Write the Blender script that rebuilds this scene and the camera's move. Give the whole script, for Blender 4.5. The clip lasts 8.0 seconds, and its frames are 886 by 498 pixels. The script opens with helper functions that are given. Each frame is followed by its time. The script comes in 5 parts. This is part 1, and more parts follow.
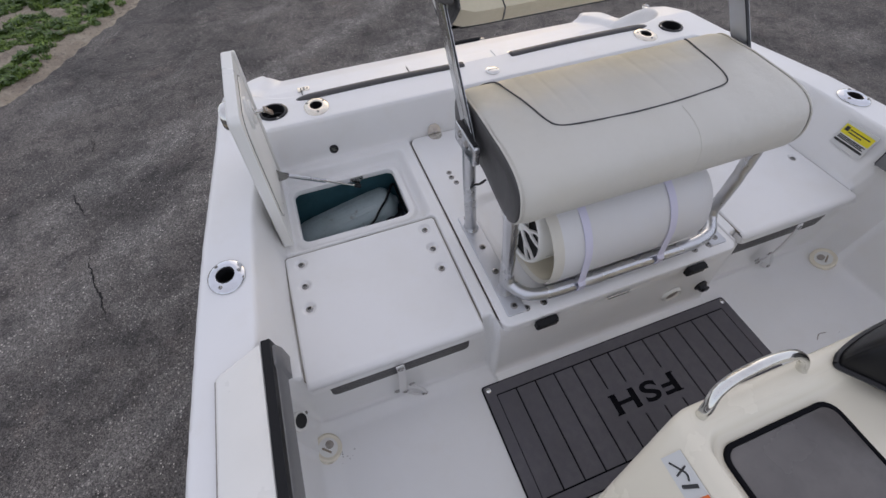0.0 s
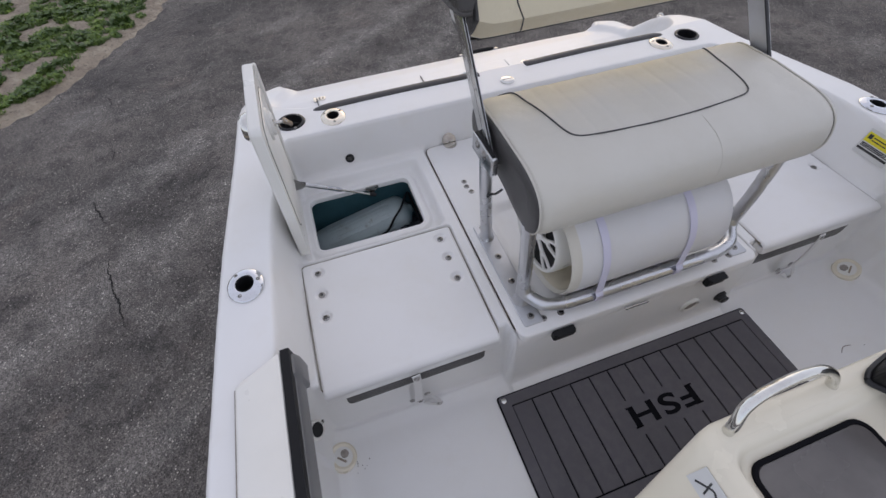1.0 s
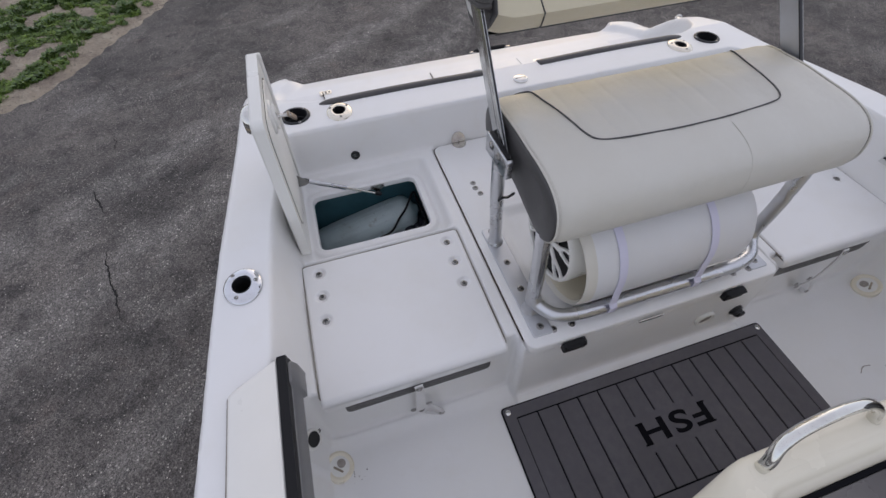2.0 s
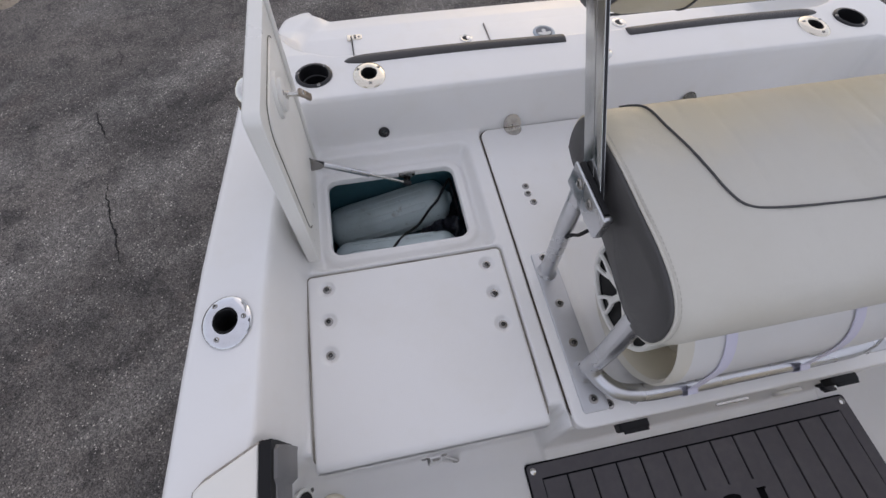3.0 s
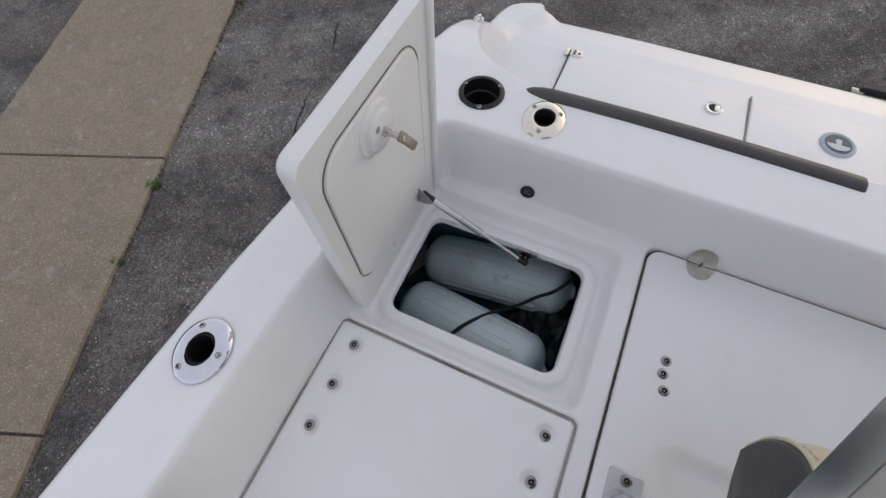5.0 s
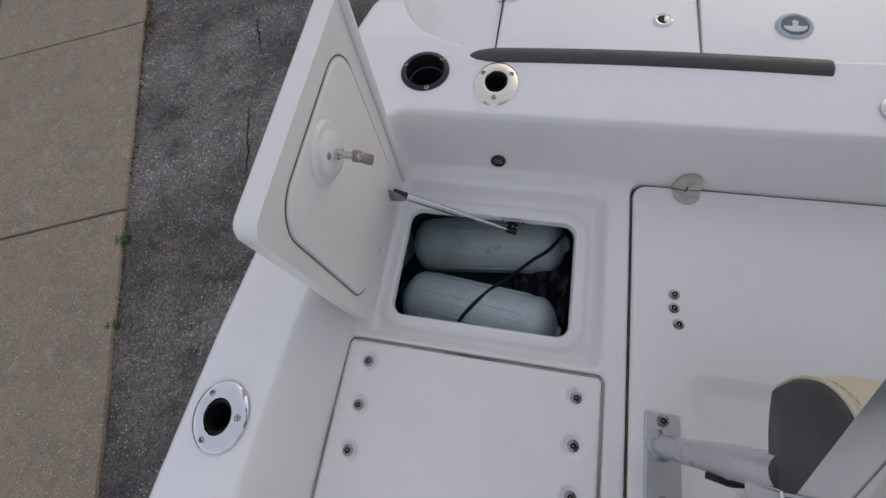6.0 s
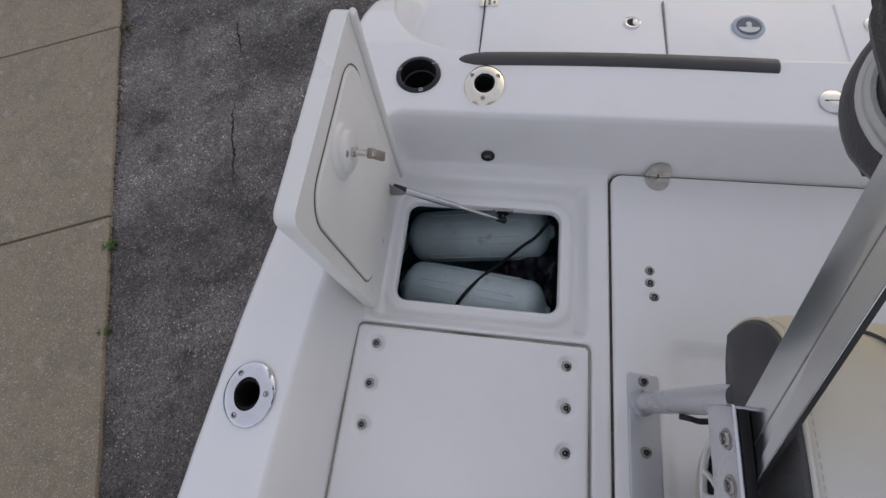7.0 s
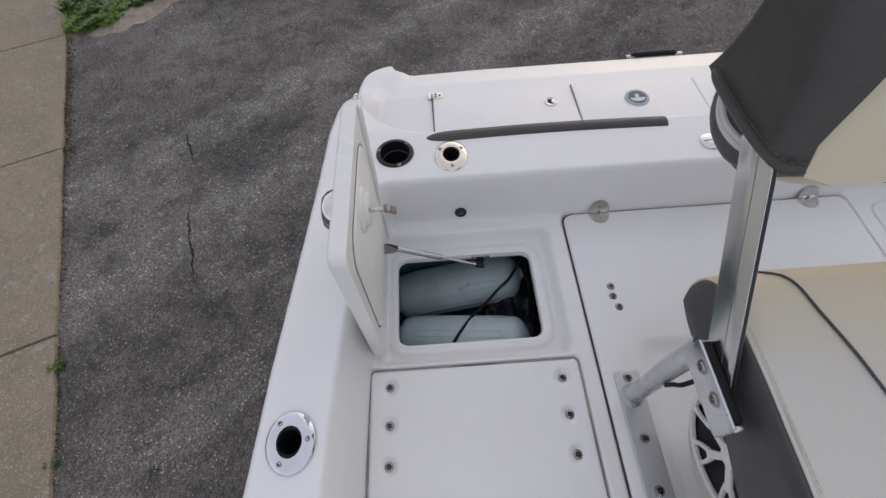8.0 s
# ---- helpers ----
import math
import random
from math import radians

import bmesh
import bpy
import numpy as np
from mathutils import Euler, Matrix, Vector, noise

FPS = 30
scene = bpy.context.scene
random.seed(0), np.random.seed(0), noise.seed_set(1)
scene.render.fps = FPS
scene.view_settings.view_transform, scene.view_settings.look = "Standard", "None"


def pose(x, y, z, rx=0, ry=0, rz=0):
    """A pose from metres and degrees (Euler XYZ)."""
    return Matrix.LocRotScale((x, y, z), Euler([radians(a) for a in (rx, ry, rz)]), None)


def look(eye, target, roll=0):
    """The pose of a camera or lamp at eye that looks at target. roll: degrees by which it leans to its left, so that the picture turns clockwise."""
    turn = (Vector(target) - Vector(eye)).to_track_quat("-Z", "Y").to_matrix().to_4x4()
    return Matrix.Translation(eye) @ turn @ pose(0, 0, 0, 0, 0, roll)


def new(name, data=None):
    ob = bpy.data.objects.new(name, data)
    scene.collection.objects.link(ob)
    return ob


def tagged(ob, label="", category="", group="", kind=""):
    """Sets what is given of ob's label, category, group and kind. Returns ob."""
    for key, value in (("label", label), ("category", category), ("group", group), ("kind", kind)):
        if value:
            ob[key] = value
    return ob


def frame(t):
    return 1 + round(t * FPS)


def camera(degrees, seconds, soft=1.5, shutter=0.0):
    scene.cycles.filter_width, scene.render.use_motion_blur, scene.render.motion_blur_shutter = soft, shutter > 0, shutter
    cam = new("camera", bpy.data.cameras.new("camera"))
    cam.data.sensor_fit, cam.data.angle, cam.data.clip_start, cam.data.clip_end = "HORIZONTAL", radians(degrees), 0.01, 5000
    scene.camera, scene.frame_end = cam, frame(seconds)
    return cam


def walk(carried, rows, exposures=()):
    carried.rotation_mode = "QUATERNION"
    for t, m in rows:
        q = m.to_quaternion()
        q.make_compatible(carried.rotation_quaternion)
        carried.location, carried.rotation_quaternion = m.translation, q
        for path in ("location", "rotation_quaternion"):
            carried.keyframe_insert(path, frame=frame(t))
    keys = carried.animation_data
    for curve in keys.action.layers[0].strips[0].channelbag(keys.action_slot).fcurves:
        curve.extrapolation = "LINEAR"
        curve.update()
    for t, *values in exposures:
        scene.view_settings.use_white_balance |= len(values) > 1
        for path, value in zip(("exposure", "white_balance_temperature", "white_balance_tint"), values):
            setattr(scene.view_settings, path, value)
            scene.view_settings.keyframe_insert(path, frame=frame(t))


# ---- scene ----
cam = camera(93.3, 8.0)
PATH = [
    (0, (-0.78, -1.41, 1.117), (-0.387, -0.273, -0.48), -1.4),
    (0.5, (-0.786, -1.403, 1.121), (-0.417, -0.235, -0.46), -2.5),
    (1, (-0.796, -1.398, 1.123), (-0.438, -0.221, -0.454), -2.9),
    (1.2, (-0.809, -1.392, 1.121), (-0.433, -0.219, -0.454), -2.4),
    (2.3, (-0.788, -1.278, 1.064), (-0.458, -0.116, -0.530), -0.9),
    (2.5, (-0.78, -1.19, 1.042), (-0.475, -0.082, -0.596), -0.4),
    (3, (-0.773, -0.995, 1.0), (-0.545, -0.038, -0.741), 2.6),
    (3.3, (-0.764, -0.906, 0.983), (-0.647, -0.056, -0.713), 2.0),
    (3.5, (-0.745, -0.844, 0.962), (-0.712, 0.06, -0.822), 2.0),
    (3.8, (-0.703, -0.760, 0.940), (-0.772, 0.109, -0.748), 4.1),
    (4, (-0.685, -0.713, 0.924), (-0.835, 0.178, -0.86), 4.7),
    (4.2, (-0.679, -0.680, 0.916), (-0.903, 0.141, -0.783), 3.7),
    (4.5, (-0.661, -0.655, 0.895), (-1.025, 0.173, -0.889), 0.8),
    (4.7, (-0.664, -0.643, 0.884), (-1.075, 0.172, -0.895), -0.3),
    (5.8, (-0.682, -0.554, 0.878), (-1.039, 0.127, -0.968), -18.4),
    (6, (-0.683, -0.553, 0.883), (-1.024, 0.106, -0.974), -18.9),
    (6.5, (-0.685, -0.563, 0.904), (-0.983, 0.072, -0.969), -16.9),
    (7, (-0.705, -0.607, 0.955), (-0.96, 0.058, -0.914), -15.0),
    (7.5, (-0.763, -0.686, 1.018), (-0.907, 0.189, -0.774), -10.4),
    (8, (-0.803, -0.748, 1.058), (-0.81, 0.271, -0.663), -4.4),
]
EXPOSURES = [(0.0, 0.04, 6450, 12), (1.2, 0.04, 6450, 12), (2.5, 0.01, 6450, 12), (3.5, 0.06, 6650, 12), (4.5, 0.05, 6600, 10), (6.0, -0.24, 6450, 12), (6.5, -0.29, 6450, 12), (7.0, -0.24, 6450, 12), (8.0, 0.0, 6600, 11)]
walk(cam, [(t, look(eye, target, roll)) for t, eye, target, roll in PATH], EXPOSURES)

# ---- world, sun ----
world = bpy.data.worlds.new("sky")
scene.world = world
world.use_nodes = True
wn = world.node_tree
sky = wn.nodes.new("ShaderNodeTexSky")
sky.sky_type, sky.sun_disc = "NISHITA", False
sky.sun_elevation, sky.sun_rotation = radians(16), radians(25)
sky.air_density, sky.dust_density, sky.ozone_density = 1.0, 1.2, 1.5
veil = wn.nodes.new("ShaderNodeMix")  # thin even cloud over the low-sun sky
veil.data_type, veil.blend_type = "RGBA", "ADD"
veil.inputs["Factor"].default_value = 1.0
wn.links.new(sky.outputs[0], veil.inputs["A"])
veil.inputs["B"].default_value = (12.3, 12.4, 13.9, 1)
wn.links.new(veil.outputs["Result"], wn.nodes["Background"].inputs[0])
wn.nodes["Background"].inputs[1].default_value = 0.050
sun_data = bpy.data.lights.new("sun", "SUN")
sun_data.energy, sun_data.angle, sun_data.color = 0.16, radians(60), (1.0, 0.76, 0.46)
sun = new("sun", sun_data)
sun.matrix_world = look((2.0, 4.3, 1.9), (0, 0, 0))

# ---- materials ----


def material(name, colour, rough=0.5, metal=0.0, spots=(), bumps=(), coat=0.0, rough_vary=0.0, sheen=0.0, spec=0.5):
    """Principled material. spots: (scale, colour, low, high, strength) noise patches; bumps: (kind, scale, distance)."""
    m = bpy.data.materials.new(name)
    m.use_nodes = True
    nt = m.node_tree
    n, l = nt.nodes, nt.links
    b = n["Principled BSDF"]
    b.inputs["Roughness"].default_value, b.inputs["Metallic"].default_value = rough, metal
    b.inputs["Coat Weight"].default_value, b.inputs["Coat Roughness"].default_value = coat, 0.08
    b.inputs["Sheen Weight"].default_value = sheen
    b.inputs["Specular IOR Level"].default_value = spec
    geo = n.new("ShaderNodeNewGeometry")
    base = n.new("ShaderNodeRGB")
    base.outputs[0].default_value = (*colour, 1)
    col = base.outputs[0]
    for scale, tint, low, high, strength in spots:
        tex = n.new("ShaderNodeTexNoise")
        tex.inputs["Scale"].default_value, tex.inputs["Detail"].default_value, tex.inputs["Roughness"].default_value = scale, 6, 0.6
        l.new(geo.outputs["Position"], tex.inputs["Vector"])
        r = n.new("ShaderNodeMapRange")
        r.inputs["From Min"].default_value, r.inputs["From Max"].default_value, r.inputs["To Max"].default_value = low, high, strength
        l.new(tex.outputs["Fac"], r.inputs["Value"])
        mix = n.new("ShaderNodeMix")
        mix.data_type = "RGBA"
        l.new(r.outputs[0], mix.inputs["Factor"])
        l.new(col, mix.inputs["A"])
        mix.inputs["B"].default_value = (*tint, 1)
        col = mix.outputs["Result"]
    l.new(col, b.inputs["Base Color"])
    if rough_vary:
        tex = n.new("ShaderNodeTexNoise")
        tex.inputs["Scale"].default_value, tex.inputs["Detail"].default_value = 9, 5
        l.new(geo.outputs["Position"], tex.inputs["Vector"])
        r = n.new("ShaderNodeMapRange")
        r.inputs["From Min"].default_value, r.inputs["From Max"].default_value = 0.3, 0.7
        r.inputs["To Min"].default_value, r.inputs["To Max"].default_value = rough - rough_vary, rough + rough_vary
        l.new(tex.outputs["Fac"], r.inputs["Value"])
        l.new(r.outputs[0], b.inputs["Roughness"])
    normal = None
    for kind, scale, distance in bumps:
        if kind == "noise":
            tex = n.new("ShaderNodeTexNoise")
            tex.inputs["Detail"].default_value = 4
            out = tex.outputs["Fac"]
        else:
            tex = n.new("ShaderNodeTexVoronoi")
            tex.inputs["Randomness"].default_value = 0.0 if kind == "dots" else 1.0
            out = tex.outputs["Distance"]
        tex.inputs["Scale"].default_value = scale
        l.new(geo.outputs["Position"], tex.inputs["Vector"])
        bump = n.new("ShaderNodeBump")
        bump.inputs["Distance"].default_value = distance
        if kind == "dots":
            bump.invert = True
        l.new(out, bump.inputs["Height"])
        if normal:
            l.new(normal, bump.inputs["Normal"])
        normal = bump.outputs[0]
    if normal:
        l.new(normal, b.inputs["Normal"])
    return m


WHITE = (0.79, 0.785, 0.775)
gelcoat = material("gelcoat", WHITE, 0.33, spots=((2.0, (0.74, 0.725, 0.675), 0.45, 0.75, 0.6), (11.0, (0.74, 0.72, 0.675), 0.55, 0.75, 0.4)), bumps=(("noise", 4.0, 0.002), ("dots", 250.0, 0.00014)), coat=0.12, rough_vary=0.02)
nonskid = material("nonskid gelcoat", WHITE, 0.38, spots=((4.0, (0.74, 0.725, 0.685), 0.5, 0.75, 0.5), (14.0, (0.74, 0.72, 0.68), 0.55, 0.75, 0.3)), bumps=(("dots", 250.0, 0.0002),), coat=0.1, rough_vary=0.02)
lid_white = material("moulded lid plastic", (0.765, 0.755, 0.715), 0.35, spots=((5.0, (0.72, 0.71, 0.665), 0.45, 0.7, 0.6),), rough_vary=0.08)
cream_gel = material("cream gelcoat", (0.77, 0.715, 0.58), 0.25, spots=((4.0, (0.71, 0.65, 0.51), 0.5, 0.75, 0.5),), coat=0.25, rough_vary=0.08)
vinyl = material("light grey marine vinyl", (0.58, 0.560, 0.505), 0.42, spots=((5.0, (0.56, 0.532, 0.462), 0.4, 0.75, 0.7),), bumps=(("voronoi", 700.0, 0.0003), ("noise", 7.0, 0.006), ("noise", 22.0, 0.0022)), rough_vary=0.07)
vinyl_cream = material("cream marine vinyl", (0.66, 0.635, 0.565), 0.42, spots=((5.0, (0.60, 0.565, 0.48), 0.4, 0.75, 0.6),), bumps=(("voronoi", 700.0, 0.0003), ("noise", 7.0, 0.004)))
vinyl_pale = material("pale marine vinyl", (0.70, 0.70, 0.705), 0.36, spots=((5.0, (0.66, 0.65, 0.63), 0.4, 0.75, 0.6),), bumps=(("voronoi", 700.0, 0.0003), ("noise", 7.0, 0.004)))
vinyl_dark = material("charcoal vinyl", (0.050, 0.048, 0.048), 0.40, spots=((6.0, (0.066, 0.063, 0.060), 0.4, 0.7, 0.6),), bumps=(("voronoi", 600.0, 0.0004), ("noise", 9.0, 0.004)), rough_vary=0.08)
pad_grey = material("grey marine vinyl", (0.15, 0.15, 0.155), 0.45, spots=((6.0, (0.18, 0.175, 0.17), 0.4, 0.7, 0.6),), bumps=(("voronoi", 600.0, 0.0004),))
vinyl_black = material("black vinyl", (0.046, 0.043, 0.040), 0.40, spots=((8.0, (0.070, 0.062, 0.055), 0.4, 0.7, 0.6),), bumps=(("voronoi", 600.0, 0.0004), ("noise", 12.0, 0.006)))
piping = material("dark piping cord", (0.05, 0.05, 0.053), 0.5, bumps=(("noise", 400.0, 0.0004),))
piping_white = material("white piping cord", (0.62, 0.61, 0.57), 0.5, bumps=(("noise", 400.0, 0.0004),))
thread = material("pale tan thread", (0.44, 0.42, 0.37), 0.7)
thread_dark = material("dark tan thread", (0.105, 0.095, 0.082), 0.7)
rubber = material("black rubber", (0.012, 0.012, 0.013), 0.5, spec=0.2, bumps=(("noise", 200.0, 0.0004),), rough_vary=0.1)
black_plastic = material("black plastic", (0.016, 0.016, 0.018), 0.35, spec=0.35, bumps=(("noise", 150.0, 0.0002),), rough_vary=0.08)
hole_black = material("shadowed bore", (0.012, 0.012, 0.012), 0.7)
# darker base and patches stand for dark surroundings mirrored in the hinge leaves
hinge_steel = material("darkened hinge steel", (0.62, 0.60, 0.56), 0.13, 1.0, spots=((40.0, (0.42, 0.40, 0.36), 0.42, 0.65, 0.8),), rough_vary=0.05)
# warm tint puts the reflected low sky into the transom flanges' colour
satin = material("warm-tinted satin stainless flange", (0.78, 0.725, 0.62), 0.17, 1.0, spots=((25.0, (0.70, 0.66, 0.56), 0.45, 0.7, 0.6),), rough_vary=0.06)
mirror_steel = material("mirror stainless flange", (0.70, 0.71, 0.74), 0.06, 1.0, spots=((30.0, (0.60, 0.60, 0.62), 0.45, 0.7, 0.5),), rough_vary=0.03)
chrome = material("polished stainless steel", (0.74, 0.73, 0.69), 0.07, 1.0, spots=((30.0, (0.55, 0.54, 0.52), 0.45, 0.7, 0.6),), rough_vary=0.05)
steel = material("screw steel", (0.36, 0.35, 0.335), 0.26, 1.0, spots=((90.0, (0.3, 0.27, 0.23), 0.5, 0.7, 0.6),), rough_vary=0.1)
anodised = material("anodised aluminium tube", (0.62, 0.63, 0.65), 0.27, 1.0, spots=((14.0, (0.55, 0.55, 0.56), 0.4, 0.7, 0.6),), bumps=(("noise", 300.0, 0.0001),), rough_vary=0.06)
brushed = material("brushed aluminium bar", (0.66, 0.66, 0.64), 0.20, 1.0, spots=((10.0, (0.5, 0.51, 0.53), 0.4, 0.7, 0.6),), rough_vary=0.07)
bronze = material("worn bronze", (0.36, 0.31, 0.26), 0.38, 1.0, spots=((60.0, (0.30, 0.24, 0.18), 0.45, 0.7, 0.7),), rough_vary=0.1)
painted_alloy = material("satin silver plate", (0.55, 0.56, 0.58), 0.4, 0.6, spots=((14.0, (0.48, 0.48, 0.49), 0.4, 0.7, 0.6),), rough_vary=0.08)
teak_grey = material("grey foam decking", (0.122, 0.116, 0.128), 0.8, spec=0.15, spots=((40.0, (0.15, 0.142, 0.148), 0.4, 0.65, 0.6), (3.0, (0.10, 0.095, 0.102), 0.45, 0.7, 0.6)), bumps=(("noise", 260.0, 0.0008),))
mat_black = material("black foam base", (0.008, 0.008, 0.010), 0.8, spec=0.05, bumps=(("noise", 300.0, 0.0006),))
cover_black = material("glossy black cover vinyl", (0.007, 0.007, 0.008), 0.4, spec=0.3, bumps=(("voronoi", 600.0, 0.0003), ("noise", 9.0, 0.004)))
smoked = material("smoked acrylic panel", (0.105, 0.096, 0.092), 0.28, spots=((7.0, (0.18, 0.165, 0.155), 0.4, 0.7, 0.7), (40.0, (0.1, 0.095, 0.09), 0.5, 0.7, 0.4)), rough_vary=0.1)
fender_mat = material("pale blue grey fender vinyl", (0.63, 0.72, 0.735), 0.38, spots=((9.0, (0.48, 0.55, 0.55), 0.48, 0.66, 0.6), (18.0, (0.28, 0.28, 0.25), 0.62, 0.72, 0.6), (120.0, (0.24, 0.25, 0.25), 0.62, 0.72, 0.6)), rough_vary=0.08)
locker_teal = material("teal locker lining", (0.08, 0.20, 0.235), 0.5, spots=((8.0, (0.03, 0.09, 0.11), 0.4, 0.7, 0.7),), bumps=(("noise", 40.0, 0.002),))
seal_brown = material("grimy hatch seal", (0.055, 0.045, 0.036), 0.8, spec=0.2, spots=((25.0, (0.16, 0.13, 0.10), 0.45, 0.65, 0.8),))
seal_pale = material("pale hatch seal", (0.34, 0.32, 0.28), 0.7, spots=((7.0, (0.13, 0.11, 0.085), 0.46, 0.60, 0.9),))
seal_olive = material("olive grey seal", (0.11, 0.105, 0.075), 0.6)
bag_navy = material("dark navy nylon", (0.012, 0.013, 0.022), 0.45, spots=((14.0, (0.02, 0.02, 0.034), 0.45, 0.65, 0.7),))
rope_mat = material("black cord", (0.012, 0.012, 0.014), 0.75, bumps=(("noise", 500.0, 0.001),))
strap_mat = material("lavender white webbing", (0.66, 0.65, 0.78), 0.7, bumps=(("dots", 500.0, 0.0006),))
clear_strap = material("milky vinyl strap", (0.66, 0.65, 0.64), 0.35)
label_paper = material("printed label paper", (0.62, 0.62, 0.60), 0.45)
label_yellow = material("yellow print", (0.72, 0.62, 0.02), 0.45)
label_black = material("black print", (0.03, 0.03, 0.03), 0.5)
label_orange = material("orange print", (0.75, 0.16, 0.03), 0.45)
logo_slate = material("slate badge face", (0.10, 0.115, 0.14), 0.35)
logo_blue = material("pale blue badge", (0.40, 0.45, 0.50), 0.35)

drain_grey = material("grubby grey plastic", (0.33, 0.30, 0.27), 0.6, spots=((80.0, (0.2, 0.17, 0.14), 0.45, 0.65, 0.7),))


def warm_tinted(m, colour, y0, y1):
    """Warm low light from astern, painted into the colour abaft a line, in uneven patches."""
    n, l = m.node_tree.nodes, m.node_tree.links
    b = n["Principled BSDF"]
    old = b.inputs["Base Color"].links[0].from_socket
    geo, split = n.new("ShaderNodeNewGeometry"), n.new("ShaderNodeSeparateXYZ")
    l.new(geo.outputs["Position"], split.inputs[0])
    tex = n.new("ShaderNodeTexNoise")
    tex.inputs["Scale"].default_value, tex.inputs["Detail"].default_value = 6.0, 5
    l.new(geo.outputs["Position"], tex.inputs["Vector"])
    wob = n.new("ShaderNodeMath")
    wob.operation, wob.inputs[1].default_value = "MULTIPLY_ADD", 0.22
    l.new(tex.outputs["Fac"], wob.inputs[0])
    l.new(split.outputs["Y"], wob.inputs[2])
    r = n.new("ShaderNodeMapRange")
    r.inputs["From Min"].default_value, r.inputs["From Max"].default_value, r.inputs["To Max"].default_value = y0 + 0.11, y1 + 0.11, 0.85
    l.new(wob.outputs[0], r.inputs["Value"])
    mix = n.new("ShaderNodeMix")
    mix.data_type = "RGBA"
    l.new(r.outputs[0], mix.inputs["Factor"])
    l.new(old, mix.inputs["A"])
    mix.inputs["B"].default_value = (*colour, 1)
    l.new(mix.outputs["Result"], b.inputs["Base Color"])


# cream glow of the after light put into the seat and backrest vinyl
warm_tinted(vinyl, (0.66, 0.585, 0.41), -0.63, -0.49)


def asphalt_material():
    m = bpy.data.materials.new("worn asphalt")
    m.use_nodes = True
    nt = m.node_tree
    n, l = nt.nodes, nt.links
    b = n["Principled BSDF"]
    geo = n.new("ShaderNodeNewGeometry")

    def noise(scale, detail=5, rough=0.6):
        t = n.new("ShaderNodeTexNoise")
        t.inputs["Scale"].default_value, t.inputs["Detail"].default_value, t.inputs["Roughness"].default_value = scale, detail, rough
        l.new(geo.outputs["Position"], t.inputs["Vector"])
        return t.outputs["Fac"]

    def ramp(value, low, high, a=0.0, c=1.0):
        r = n.new("ShaderNodeMapRange")
        for key, v in (("From Min", low), ("From Max", high), ("To Min", a), ("To Max", c)):
            r.inputs[key].default_value = v
        l.new(value, r.inputs["Value"])
        return r.outputs[0]

    def mixed(fac, a, c):
        x = n.new("ShaderNodeMix")
        x.data_type = "RGBA"
        l.new(fac, x.inputs["Factor"])
        for key, v in (("A", a), ("B", c)):
            if isinstance(v, tuple):
                x.inputs[key].default_value = (*v, 1)
            else:
                l.new(v, x.inputs[key])
        return x.outputs["Result"]

    def times(a, c):
        x = n.new("ShaderNodeMath")
        x.operation = "MULTIPLY"
        l.new(a, x.inputs[0])
        l.new(c, x.inputs[1])
        return x.outputs[0]

    def banded(angle, long, wide, scale, detail, rough):
        turn = n.new("ShaderNodeMapping")
        turn.vector_type = "TEXTURE"
        turn.inputs["Rotation"].default_value = (0, 0, radians(angle))
        turn.inputs["Scale"].default_value = (long, wide, 1.0)
        l.new(geo.outputs["Position"], turn.inputs["Vector"])
        t = n.new("ShaderNodeTexNoise")
        t.inputs["Scale"].default_value, t.inputs["Detail"].default_value, t.inputs["Roughness"].default_value = scale, detail, rough
        t.inputs["Distortion"].default_value = 0.6
        l.new(turn.outputs[0], t.inputs["Vector"])
        return t.outputs["Fac"]

    def stripe(offset, half, wander, angle=37.5):
        """A worn band across the drive: 1 on its line, fading to 0 at its edges."""
        turn = n.new("ShaderNodeMapping")
        turn.vector_type = "TEXTURE"
        turn.inputs["Rotation"].default_value = (0, 0, radians(angle))
        l.new(geo.outputs["Position"], turn.inputs["Vector"])
        split = n.new("ShaderNodeSeparateXYZ")
        l.new(turn.outputs[0], split.inputs[0])
        warp = ramp(wander, 0.25, 0.75, -0.16 - offset, 0.16 - offset)
        add = n.new("ShaderNodeMath")
        add.operation = "ADD"
        l.new(split.outputs[1], add.inputs[0])
        l.new(warp, add.inputs[1])
        ab = n.new("ShaderNodeMath")
        ab.operation = "ABSOLUTE"
        l.new(add.outputs[0], ab.inputs[0])
        return ramp(ab.outputs[0], half * 0.25, half, 1.0, 0.0)

    def larger(a, c):
        x = n.new("ShaderNodeMath")
        x.operation = "MAXIMUM"
        l.new(a, x.inputs[0])
        l.new(c, x.inputs[1])
        return x.outputs[0]

    wander = noise(1.5, 5, 0.6)
    grain = noise(5.0, 7, 0.7)
    worn_bands = larger(stripe(3.14, 0.24, wander), stripe(2.28, 0.34, wander, 38))
    worn_bands = times(worn_bands, ramp(grain, 0.36, 0.58, 0.25, 1.0))
    bands = banded(36, 1.9, 0.85, 1.7, 9, 0.66)
    scuffs = banded(58, 1.5, 0.8, 7.0, 6, 0.7)
    col = mixed(ramp(noise(0.8, 6, 0.65), 0.40, 0.60), (0.080, 0.074, 0.070), (0.163, 0.148, 0.135))
    col = mixed(ramp(noise(4.5, 8, 0.75), 0.50, 0.63, 0, 0.72), col, (0.050, 0.047, 0.046))
    col = mixed(ramp(noise(1.9, 6, 0.7), 0.56, 0.68, 0, 0.6), col, (0.165, 0.136, 0.120))
